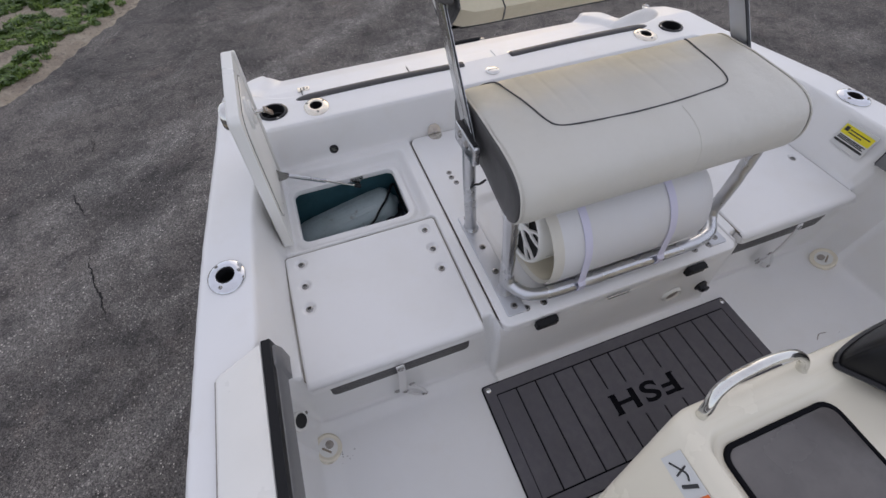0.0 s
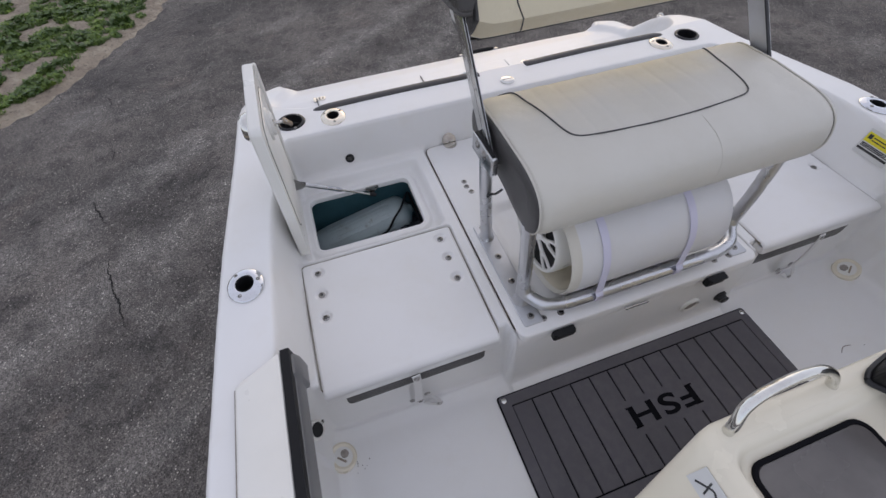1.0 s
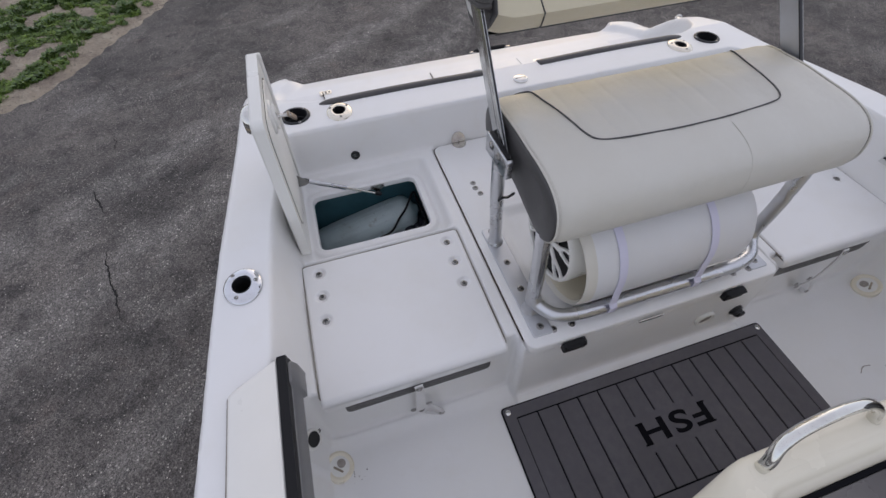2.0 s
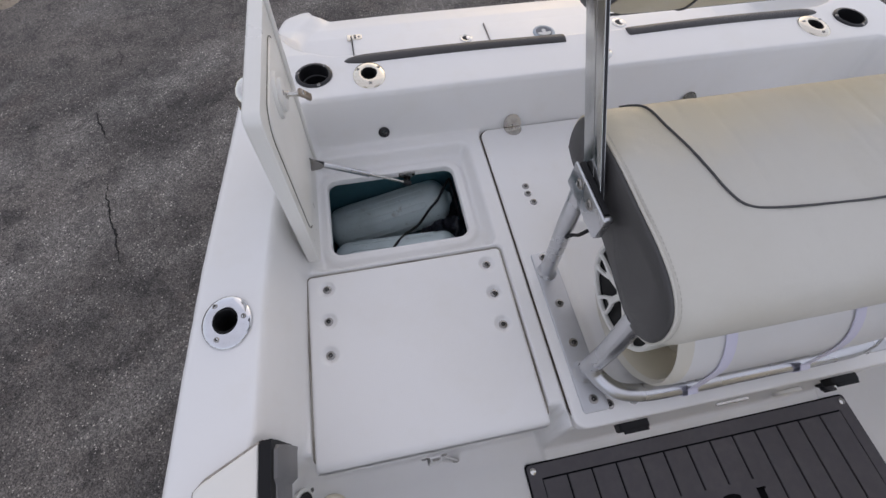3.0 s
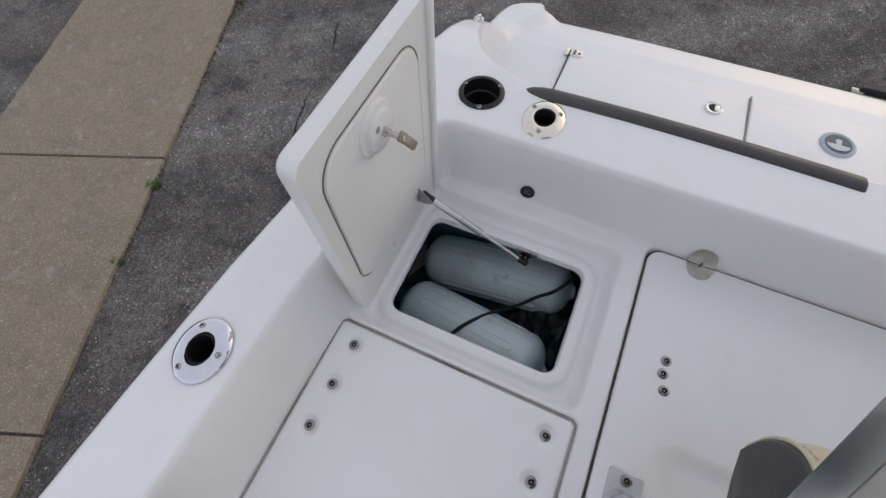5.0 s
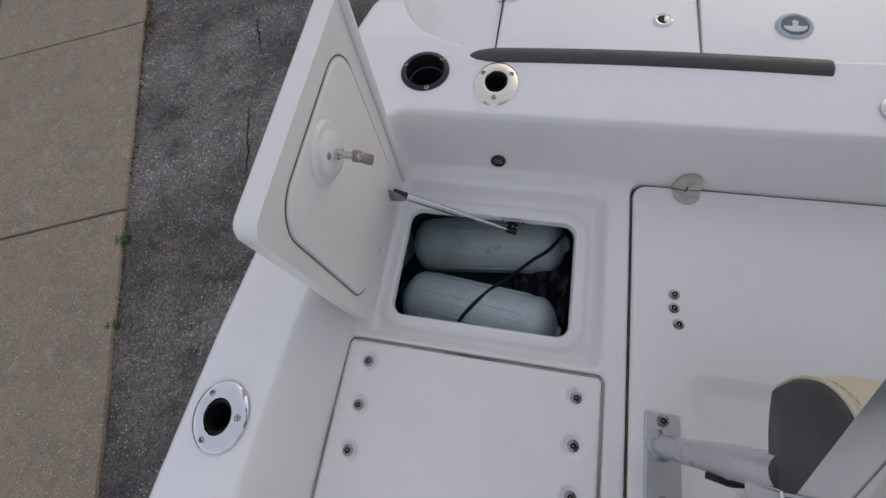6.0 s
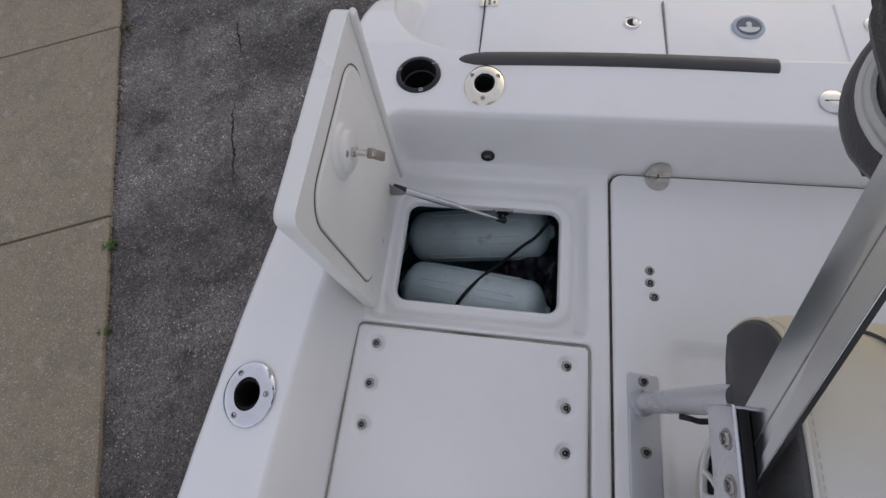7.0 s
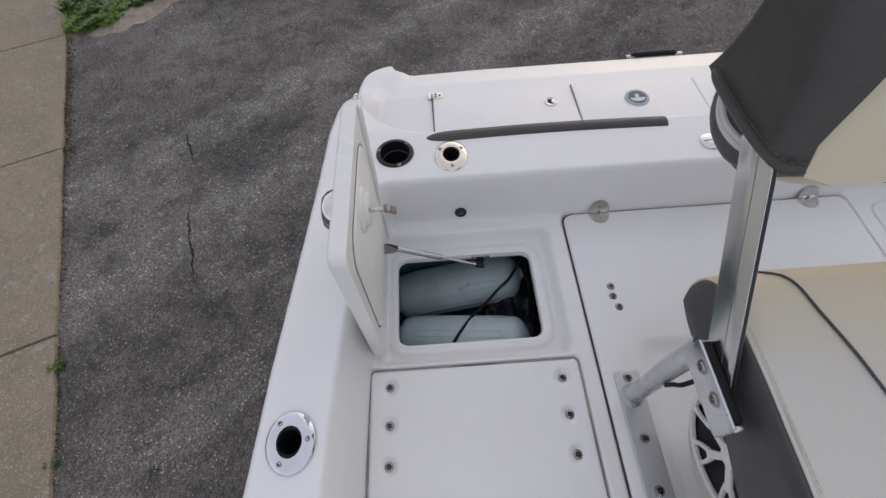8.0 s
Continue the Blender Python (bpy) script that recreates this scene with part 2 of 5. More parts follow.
    col = mixed(larger(ramp(bands, 0.54, 0.68, 0, 0.5), times(worn_bands, ramp(grain, 0.3, 0.7, 0.5, 0.8))), col, (0.212, 0.200, 0.186))
    col = mixed(ramp(scuffs, 0.56, 0.70, 0, 0.4), col, (0.175, 0.168, 0.162))
    def scaled(a, value, low, high):
        x = n.new("ShaderNodeVectorMath")
        x.operation = "SCALE"
        l.new(a, x.inputs[0])
        l.new(ramp(value, 0.0, 1.0, low, high), x.inputs["Scale"])
        return x.outputs[0]

    def cell_value(scale):
        c = n.new("ShaderNodeTexVoronoi")
        c.inputs["Scale"].default_value = scale
        l.new(geo.outputs["Position"], c.inputs["Vector"])
        split = n.new("ShaderNodeSeparateColor")
        l.new(c.outputs["Color"], split.inputs[0])
        return split.outputs[1]

    col = scaled(col, cell_value(230), 0.40, 1.60)
    col = scaled(col, cell_value(75), 0.78, 1.22)
    col = mixed(ramp(noise(130, 4, 0.7), 0.54, 0.64, 0, 0.55), col, (0.018, 0.018, 0.019))

    def stones(scale, low, high):
        c = n.new("ShaderNodeTexVoronoi")
        c.inputs["Scale"].default_value = scale
        l.new(geo.outputs["Position"], c.inputs["Vector"])
        split = n.new("ShaderNodeSeparateColor")
        l.new(c.outputs["Color"], split.inputs[0])
        return c, times(ramp(c.outputs["Distance"], 0.28, 0.44, 1.0, 0.0), ramp(split.outputs[0], low, high))

    cells, big = stones(68, 0.70, 0.92)
    _, fine = stones(165, 0.45, 0.85)
    worn = larger(ramp(bands, 0.50, 0.68, 0.10, 0.75), worn_bands)
    patchy = ramp(scuffs, 0.42, 0.56, 0.12, 1.0)
    col = mixed(times(times(big, worn), patchy), col, (0.82, 0.76, 0.67))
    col = mixed(times(times(fine, worn), patchy), col, (0.46, 0.43, 0.39))
    _, sparse = stones(95, 0.90, 0.96)
    col = mixed(times(sparse, ramp(grain, 0.40, 0.60, 0.25, 0.9)), col, (0.66, 0.61, 0.54))
    b.inputs["Specular IOR Level"].default_value = 0.25
    l.new(col, b.inputs["Base Color"])
    b.inputs["Roughness"].default_value = 0.85
    bump = n.new("ShaderNodeBump")
    bump.inputs["Distance"].default_value = 0.004
    l.new(cells.outputs["Distance"], bump.inputs["Height"])
    bump.invert = True
    bump2 = n.new("ShaderNodeBump")
    bump2.inputs["Distance"].default_value = 0.010
    l.new(noise(45, 5), bump2.inputs["Height"])
    l.new(bump.outputs[0], bump2.inputs["Normal"])
    l.new(bump2.outputs[0], b.inputs["Normal"])
    return m


asphalt = asphalt_material()
concrete = material("weathered concrete", (0.262, 0.216, 0.150), 0.85, spec=0.3, spots=((1.3, (0.290, 0.240, 0.168), 0.42, 0.66, 0.8), (4.0, (0.215, 0.184, 0.138), 0.48, 0.64, 0.75), (22.0, (0.19, 0.162, 0.122), 0.50, 0.64, 0.5), (9.0, (0.36, 0.32, 0.27), 0.60, 0.70, 0.6), (110.0, (0.50, 0.47, 0.42), 0.56, 0.66, 0.8), (80.0, (0.11, 0.095, 0.075), 0.60, 0.68, 0.7)), bumps=(("noise", 160.0, 0.001), ("noise", 20.0, 0.002)))
crumbs = material("brown leaf crumbs", (0.075, 0.050, 0.036), 0.9, spots=((30.0, (0.12, 0.085, 0.06), 0.45, 0.6, 0.8),))
crack_mat = material("crack shadow", (0.016, 0.015, 0.015), 0.95, bumps=(("noise", 90.0, 0.003),))
soil = material("dry soil", (0.35, 0.295, 0.225), 0.95, spots=((2.2, (0.24, 0.195, 0.155), 0.42, 0.60, 0.8), (9.0, (0.43, 0.375, 0.29), 0.50, 0.66, 0.8), (28.0, (0.14, 0.115, 0.09), 0.56, 0.66, 0.7), (90.0, (0.36, 0.32, 0.27), 0.60, 0.70, 0.7)), bumps=(("noise", 40.0, 0.03), ("noise", 9.0, 0.05)))

# ---- mesh helpers ----
CX = -0.012  # the boat's centre line


def part(name, bm, mat, parent=None, label="", angle=38):
    """Links a bmesh (or a ready mesh) as one mesh object under a parent."""
    if isinstance(bm, bpy.types.Mesh):
        me = bm
    else:
        bmesh.ops.recalc_face_normals(bm, faces=bm.faces[:])
        me = bpy.data.meshes.new(name)
        bm.to_mesh(me)
        bm.free()
        me.polygons.foreach_set("use_smooth", [True] * len(me.polygons))
        me.set_sharp_from_angle(angle=radians(angle))
    if not me.materials:
        me.materials.append(mat)
    ob = new(name, me)
    if parent:
        ob.parent = parent
    if label:
        ob["label"] = label
    return ob


def thing(name, at, label, category, group="", kind=""):
    ob = new(name)
    ob.matrix_basis = at if isinstance(at, Matrix) else Matrix.Translation(at)
    ob.empty_display_size = 0.05
    return tagged(ob, label, category, group, kind)


def box(x0, x1, y0, y1, z0, z1, bevel=0.0, segs=2, bm=None):
    bm = bm or bmesh.new()
    made = bmesh.ops.create_cube(bm, size=1, matrix=Matrix.LocRotScale(((x0 + x1) / 2, (y0 + y1) / 2, (z0 + z1) / 2), None, (x1 - x0, y1 - y0, z1 - z0)))
    if bevel:
        edges = list({e for v in made["verts"] for e in v.link_edges})
        bmesh.ops.bevel(bm, geom=edges, offset=bevel, segments=segs, affect="EDGES", profile=0.5)
    return bm


def loft(rings, cap0=True, cap1=True, closed=True, bm=None):
    """Joins rings of equally many points."""
    bm = bm or bmesh.new()
    rows = [[bm.verts.new(p) for p in ring] for ring in rings]
    n = len(rows[0])
    for a, b in zip(rows, rows[1:]):
        for i in range(n if closed else n - 1):
            bm.faces.new((a[i], a[(i + 1) % n], b[(i + 1) % n], b[i]))
    if cap0:
        bm.faces.new(rows[0][::-1])
    if cap1:
        bm.faces.new(rows[-1])
    return bm


def rrect(x0, x1, y0, y1, r, z, k=6):
    """A rounded rectangle's points at height z."""
    out = []
    r = max(r, 1e-4)
    for cx, cy, a in ((x1 - r, y1 - r, 0), (x0 + r, y1 - r, 90), (x0 + r, y0 + r, 180), (x1 - r, y0 + r, 270)):
        for i in range(k + 1):
            t = radians(a + 90 * i / k)
            out.append((cx + r * math.cos(t), cy + r * math.sin(t), z))
    return out


def slab(x0, x1, y0, y1, r, z0, z1, bevel=0.006, k=6, bm=None):
    """A rounded plate with a rounded upper edge."""
    rings = [rrect(x0, x1, y0, y1, r, z0, k), rrect(x0, x1, y0, y1, r, z1 - bevel, k)]
    for a in (30, 60, 90):
        i, u = bevel * (1 - math.cos(radians(a))), bevel * math.sin(radians(a))
        rings.append(rrect(x0 + i, x1 - i, y0 + i, y1 - i, max(r - i, 0.001), z1 - bevel + u, k))
    return loft(rings, bm=bm)


def lathe(profile, n=32, m=Matrix(), bm=None, cap0=True, cap1=True):
    """Turns (radius, height) points round z, then places them by m."""
    rings = [[m @ Vector((r * math.cos(2 * math.pi * i / n), r * math.sin(2 * math.pi * i / n), h)) for i in range(n)] for r, h in profile]
    return loft(rings, cap0, cap1, bm=bm)


def smooth_path(points, steps=8):
    """Catmull-Rom points through the given ones."""
    p = [Vector(q) for q in points]
    p = [2 * p[0] - p[1]] + p + [2 * p[-1] - p[-2]]
    out = []
    for a, b, c, d in zip(p, p[1:], p[2:], p[3:]):
        for i in range(steps):
            t = i / steps
            out.append(0.5 * (2 * b + (c - a) * t + (2 * a - 5 * b + 4 * c - d) * t * t + (3 * b - a - 3 * c + d) * t ** 3))
    out.append(p[-2])
    return out


def tube(path, radius, n=14, bm=None, flat=1.0):
    """A round cord or tube along a path."""
    path = [Vector(p) for p in path]
    rings, up = [], Vector((0.013, 0.021, 1)).normalized()
    for i, p in enumerate(path):
        d = (path[min(i + 1, len(path) - 1)] - path[max(i - 1, 0)]).normalized()
        side = d.cross(up)
        side = side.normalized() if side.length > 0.05 else d.cross(Vector((0, 1, 0))).normalized()
        if rings and side.dot(last) < 0:
            side = -side
        last, top = side, side.cross(d).normalized()
        rings.append([p + radius * (math.cos(2 * math.pi * j / n) * side + flat * math.sin(2 * math.pi * j / n) * top) for j in range(n)])
    return loft(rings, bm=bm)


def dashes(points, radius, dash=0.0055, gap=0.0035):
    """A row of stitches along a path, in one mesh."""
    points = [Vector(p) for p in points]
    bm, run, on, piece = bmesh.new(), 0.0, True, [points[0]]
    for a, b in zip(points, points[1:]):
        left, at = (b - a).length, a
        while left > 1e-6:
            go = min(left, (dash if on else gap) - run)
            at = at + (b - a).normalized() * go
            left, run = left - go, run + go
            if on:
                piece.append(at)
            if run >= (dash if on else gap) - 1e-7:
                if on and len(piece) > 1:
                    tube(piece, radius, 5, bm)
                on, run, piece = not on, 0.0, [at]
    return bm


def strip(points, width, z0, z1, bm, m=Matrix()):
    """A flat band of given width along a path in the local xy plane."""
    pts = [Vector((p[0], p[1], 0)) for p in points]
    rings = []
    for i, p in enumerate(pts):
        d = (pts[min(i + 1, len(pts) - 1)] - pts[max(i - 1, 0)]).normalized()
        n, w = Vector((-d.y, d.x, 0)), width(i / (len(pts) - 1)) / 2
        rings.append([m @ Vector((*(p + n * q * w).xy, z)) for q, z in ((-1, z0), (-1, z1 - 0.002), (-0.75, z1), (0.75, z1), (1, z1 - 0.002), (1, z0))])
    return loft(rings, bm=bm)


def screw_mesh(name, r=0.006):
    bm = lathe([(r * 1.35, 0.0), (r * 1.35, 0.0008), (r, 0.0014), (r * 0.92, r * 0.45), (r * 0.70, r * 0.50), (r * 0.58, r * 0.10), (r * 0.25, r * 0.08), (r * 0.2, r * 0.3), (r * 0.05, r * 0.3)], 14)
    bmesh.ops.recalc_face_normals(bm, faces=bm.faces[:])
    me = bpy.data.meshes.new(name)
    bm.to_mesh(me)
    bm.free()
    me.polygons.foreach_set("use_smooth", [True] * len(me.polygons))
    me.set_sharp_from_angle(angle=radians(30))
    me.materials.append(steel)
    me.materials.append(hole_black)
    for f in me.polygons:
        if f.center.xy.length < 0.48 * r and f.center.z < 0.28 * r:
            f.material_index = 1
    return me


SCREW = screw_mesh("screw", 0.0082)
SMALL_SCREW = screw_mesh("small screw", 0.0042)


def screw(parent, at, small=False, m=None):
    ob = part("screw", SMALL_SCREW if small else SCREW, steel, parent)
    ob.matrix_basis = m if m else Matrix.Translation(at)
    return ob


def step(d, width):
    """0 below -width/2, 1 above width/2, smooth between."""
    t = np.clip(d / width + 0.5, 0, 1)
    return t * t * (3 - 2 * t)


def poly_distance(px, py, poly):
    """Signed distance to a closed polygon, negative inside."""
    poly = np.array(poly, float)
    best, inside = np.full(px.shape, 1e9), np.zeros(px.shape, bool)
    for (ax, ay), (bx, by) in zip(poly, np.roll(poly, -1, 0)):
        dx, dy = bx - ax, by - ay
        t = np.clip(((px - ax) * dx + (py - ay) * dy) / (dx * dx + dy * dy + 1e-12), 0, 1)
        best = np.minimum(best, np.hypot(px - ax - t * dx, py - ay - t * dy))
        hit = ((ay > py) != (by > py)) & (px < (bx - ax) * (py - ay) / (by - ay + 1e-12) + ax)
        inside ^= hit
    return np.where(inside, -best, best)


def rect_distance(px, py, x0, x1, y0, y1, r):
    qx, qy = np.abs(px - (x0 + x1) / 2) - (x1 - x0) / 2 + r, np.abs(py - (y0 + y1) / 2) - (y1 - y0) / 2 + r
    return np.hypot(np.maximum(qx, 0), np.maximum(qy, 0)) + np.minimum(np.maximum(qx, qy), 0) - r


def height_mesh(name, xs, ys, height, keep=None):
    """A moulded sheet from a height function of x and y."""
    gx, gy = np.meshgrid(xs, ys)
    gz = height(gx, gy)
    nx, ny = len(xs), len(ys)
    idx = np.arange(nx * ny).reshape(ny, nx)
    quads = np.stack([idx[:-1, :-1], idx[:-1, 1:], idx[1:, 1:], idx[1:, :-1]], -1)
    if keep is not None:
        k = keep(gx, gy)
        quads = quads[k[:-1, :-1] & k[:-1, 1:] & k[1:, 1:] & k[1:, :-1]]
    quads = quads.reshape(-1, 4)
    used, inverse = np.unique(quads, return_inverse=True)
    points = np.stack([gx, gy, gz], -1).reshape(-1, 3)[used]
    quads = inverse.reshape(-1, 4).astype(np.int32)
    me = bpy.data.meshes.new(name)
    me.vertices.add(len(points))
    me.vertices.foreach_set("co", points.astype(np.float32).ravel())
    me.loops.add(len(quads) * 4)
    me.loops.foreach_set("vertex_index", quads.ravel())
    me.polygons.add(len(quads))
    me.polygons.foreach_set("loop_start", np.arange(0, len(quads) * 4, 4, dtype=np.int32))
    me.polygons.foreach_set("use_smooth", np.ones(len(quads), bool))
    me.update(calc_edges=True)
    return me

# ---- ground ----
GROUND = -1.283
EDGE0, EDGE_DIR = Vector((-3.157, 0.22, 0)), Vector((-0.357, 0.934, 0)).normalized()
ACROSS = Vector((-EDGE_DIR.y, EDGE_DIR.x, 0))
bm = bmesh.new()
bmesh.ops.create_grid(bm, x_segments=40, y_segments=40, size=200, matrix=Matrix.Translation((0, 0, GROUND)))
tagged(part("ground", bm, asphalt), "worn dark grey asphalt driveway with pale stones", "ground", kind="structure")

pavement = thing("pavement", (0, 0, GROUND), "weathered tan concrete pavement slabs along the asphalt", "pavement", kind="structure")
SLAB_LEN, SLAB_WIDE = 1.687, 1.345
rng = random.Random(4)
for i in range(-4, 6):
    a, b = i * SLAB_LEN + 0.006, (i + 1) * SLAB_LEN - 0.006
    n = 14
    near = []
    for j in range(n + 1):
        wob = 0.0 if j in (0, n) else rng.uniform(-0.007, 0.004)
        near.append(EDGE0 + EDGE_DIR * (a + (b - a) * j / n) + ACROSS * wob)
    far = [EDGE0 + EDGE_DIR * (b + (a - b) * j / n) + ACROSS * (SLAB_WIDE + rng.uniform(-0.006, 0.006)) for j in range(n + 1)]
    outline = near + far
    mid = sum(outline, Vector()) / len(outline)
    top = 0.022 + rng.uniform(-0.002, 0.002)
    rings = [[(p.x, p.y, -0.02) for p in outline], [(p.x, p.y, top - 0.008) for p in outline],
             [(p.x + (mid - p).normalized().x * 0.006, p.y + (mid - p).normalized().y * 0.006, top) for p in outline]]
    part("slab", loft(rings), concrete, pavement)


def ground_strip(points, width, height, seed):
    """A thin wandering strip lying on the ground."""
    r = random.Random(seed)
    pts = smooth_path([(x, y, 0) for x, y in points], 10)
    bm = bmesh.new()
    rows = []
    for i, p in enumerate(pts):
        d = (pts[min(i + 1, len(pts) - 1)] - pts[max(i - 1, 0)]).normalized()
        s = Vector((-d.y, d.x, 0))
        taper = min(1, 3 * min(i, len(pts) - 1 - i) / len(pts))
        w = width * (0.25 + taper) * r.uniform(0.4, 1.2)
        c = p + s * (r.uniform(-0.007, 0.007) + 0.005 * math.sin(i * 0.7 + seed))
        rows.append([c - s * w, c + Vector((0, 0, height)), c + s * w])
    return loft([[(q.x, q.y, q.z) for q in row] for row in rows], False, False, closed=False, bm=bm)


for k, pts in enumerate((((-2.81, 1.90), (-2.74, 1.72), (-2.66, 1.56)), ((-2.60, 1.16), (-2.55, 0.95), (-2.47, 0.72), (-2.42, 0.52)),
                         ((-2.76, 2.62), (-2.72, 2.50), (-2.73, 2.40)), ((-2.95, 3.62), (-2.88, 3.5), (-2.86, 3.38)))):
    tagged(part("asphalt_crack", ground_strip(pts, 0.006 if k < 2 else 0.0035, 0.002, k), crack_mat), "thin dark crack in the worn asphalt", "crack", kind="structure").location = (0, 0, GROUND + 0.003)

# bare soil and weeds beyond the drive
VERGE = [(-4.42, 3.36), (-4.15, 3.35), (-3.85, 3.40), (-3.62, 3.60), (-3.50, 3.78), (-3.28, 4.15), (-3.05, 4.62), (-2.82, 5.0), (-2.60, 5.45), (-2.45, 6.1), (-2.2, 7.0), (-2.1, 9.0), (-6.4, 9.0)]
xs, ys = np.arange(-6.4, -1.8, 0.05), np.arange(3.1, 9.0, 0.05)


def soil_height(gx, gy):
    d = -poly_distance(gx, gy, VERGE)
    bumps = 0.006 * np.sin(gx * 9 + np.sin(gy * 5)) * np.sin(gy * 8 + 1) + 0.004 * np.sin(gx * 23 + gy * 17)
    return GROUND - 0.012 + 0.050 * step(d - 0.06, 0.42) + bumps * step(d + 0.05, 0.2)


ragged = lambda gx, gy: poly_distance(gx, gy, VERGE) < 0.16 + 0.05 * np.sin(gx * 7 + gy * 11) + 0.03 * np.sin(gx * 19 - gy * 13)
tagged(part("verge_soil", height_mesh("verge_soil", xs, ys, soil_height, ragged), soil), "bare dry soil edging between grass and asphalt", "soil", kind="structure")


def grass_material():
    m = material("weedy grass", (0.055, 0.10, 0.02), 0.6)
    n, l = m.node_tree.nodes, m.node_tree.links
    geo = n.new("ShaderNodeNewGeometry")
    mix = n.new("ShaderNodeMix")
    mix.data_type = "RGBA"
    l.new(geo.outputs["Random Per Island"], mix.inputs["Factor"])
    mix.inputs["A"].default_value, mix.inputs["B"].default_value = (0.045, 0.095, 0.016, 1), (0.27, 0.38, 0.07, 1)
    clump = n.new("ShaderNodeTexNoise")
    clump.inputs["Scale"].default_value, clump.inputs["Detail"].default_value = 5.0, 3
    l.new(geo.outputs["Position"], clump.inputs["Vector"])
    tone = n.new("ShaderNodeMapRange")
    for key, v in (("From Min", 0.40), ("From Max", 0.62), ("To Min", 0.0), ("To Max", 0.75)):
        tone.inputs[key].default_value = v
    l.new(clump.outputs["Fac"], tone.inputs["Value"])
    old = n.new("ShaderNodeMix")
    old.data_type = "RGBA"
    l.new(tone.outputs[0], old.inputs["Factor"])
    l.new(mix.outputs["Result"], old.inputs["A"])
    old.inputs["B"].default_value = (0.055, 0.10, 0.026, 1)
    l.new(old.outputs["Result"], n["Principled BSDF"].inputs["Base Color"])
    n["Principled BSDF"].inputs["Subsurface Weight"].default_value = 0.0
    return m


grass_mat = grass_material()
weed_mat = material("dark weed leaf", (0.050, 0.095, 0.018), 0.5, spots=((20.0, (0.14, 0.21, 0.04), 0.45, 0.65, 0.8),))


def blades(spots, count, seed, size=(0.02, 0.06), wide=(0.003, 0.009)):
    """Many bent leaf blades round the given spots (x, y, z, radius)."""
    r = random.Random(seed)
    verts, faces = [], []
    for _ in range(count):
        x, y, z, rad = r.choice(spots)
        a, q = r.uniform(0, 6.283), rad * math.sqrt(r.random())
        px, py = x + q * math.cos(a), y + q * math.sin(a)
        tuft = 0.6 + 1.3 * max(0, noise.noise(Vector((px * 8, py * 8, 1.5)))) + 0.5 * max(0, noise.noise(Vector((px * 19, py * 19, 4.5))))
        h, w, t = r.uniform(*size) * tuft, r.uniform(*wide), r.uniform(0, 6.283)
        lean = r.uniform(0.3, 1.1) * h
        ux, uy, sx, sy = math.cos(t), math.sin(t), -math.sin(t) * w, math.cos(t) * w
        i = len(verts)
        verts += [(px - sx, py - sy, z), (px + sx, py + sy, z), (px + ux * lean * 0.4 + sx, py + uy * lean * 0.4 + sy, z + h * 0.65),
                  (px + ux * lean * 0.4 - sx, py + uy * lean * 0.4 - sy, z + h * 0.65), (px + ux * lean, py + uy * lean, z + h * 0.8)]
        faces += [(i, i + 1, i + 2, i + 3), (i + 3, i + 2, i + 4)]
    me = bpy.data.meshes.new("blades")
    me.from_pydata(verts, [], faces)
    return me


rng = random.Random(11)
gx, gy = np.array([rng.uniform(-5.6, -2.1) for _ in range(5200)]), np.array([rng.uniform(3.3, 7.4) for _ in range(5200)])
gd = -poly_distance(gx, gy, VERGE)
spots = []
for x, y, d in zip(gx, gy, gd):
    edge = EDGE0 + EDGE_DIR * ((Vector((x, y, 0)) - EDGE0).dot(EDGE_DIR))
    off = (Vector((x, y, 0)) - edge).dot(ACROSS)
    bare = noise.noise(Vector((x * 1.7, y * 1.7, 3.1)))
    start = (0.19 if x > -3.9 else 0.05) + 0.07 * math.sin(x * 4 + y * 3.1) + 0.08 * noise.noise(Vector((x * 9, y * 9, 2.0)))
    if d > start and off < -0.03 and (bare < 0.15 or d < 0.45) and noise.noise(Vector((x * 6.5, y * 6.5, 8.0))) < 0.3:
        spots.append((x, y, GROUND + 0.03, 0.05))
ob = part("verge_grass", blades(spots, 95000, 5), grass_mat)
tagged(ob, "short green weedy grass with bare soil patches", "grass", kind="stuff")
leafy = [q for q in spots if noise.noise(Vector((q[0] * 3.1, q[1] * 3.1, 6.0))) > 0.12]
ob = part("broadleaf_weeds", blades(leafy, 9000, 9, (0.035, 0.085), (0.010, 0.024)), weed_mat)
tagged(ob, "dark broad-leaved weeds scattered through the grass", "weeds", kind="stuff")
for x, y, n in ((-3.075, 0.03, 110), (-2.885, -0.49, 40), (-3.70, 1.80, 12)):
    ob = part("weed", blades([(0, 0, 0, 0.028)], n, n, (0.015, 0.05)), weed_mat)
    ob.location = (x, y, GROUND)
    tagged(ob, "small green weed in the joint beside the concrete slabs", "weed", "weeds along the pavement")
debris = bmesh.new()
rng = random.Random(8)
for _ in range(620):
    s = rng.uniform(-0.7, 3.4) if rng.random() < 0.4 else rng.gauss(2.2, 0.5)
    q = EDGE0 + EDGE_DIR * s - ACROSS * abs(rng.gauss(0, 0.022 if s < 1.5 else 0.034))
    e = rng.uniform(0.003, 0.009)
    bmesh.ops.create_icosphere(debris, subdivisions=1, radius=e, matrix=pose(q.x, q.y, GROUND + e * 0.4, rng.uniform(0, 90), rng.uniform(0, 90), 0) @ Matrix.Diagonal((1.6, 0.8, 0.5, 1)))
tagged(part("edge_debris", debris, crumbs), "brown grit and leaf crumbs along the slab edge", "debris", kind="stuff")

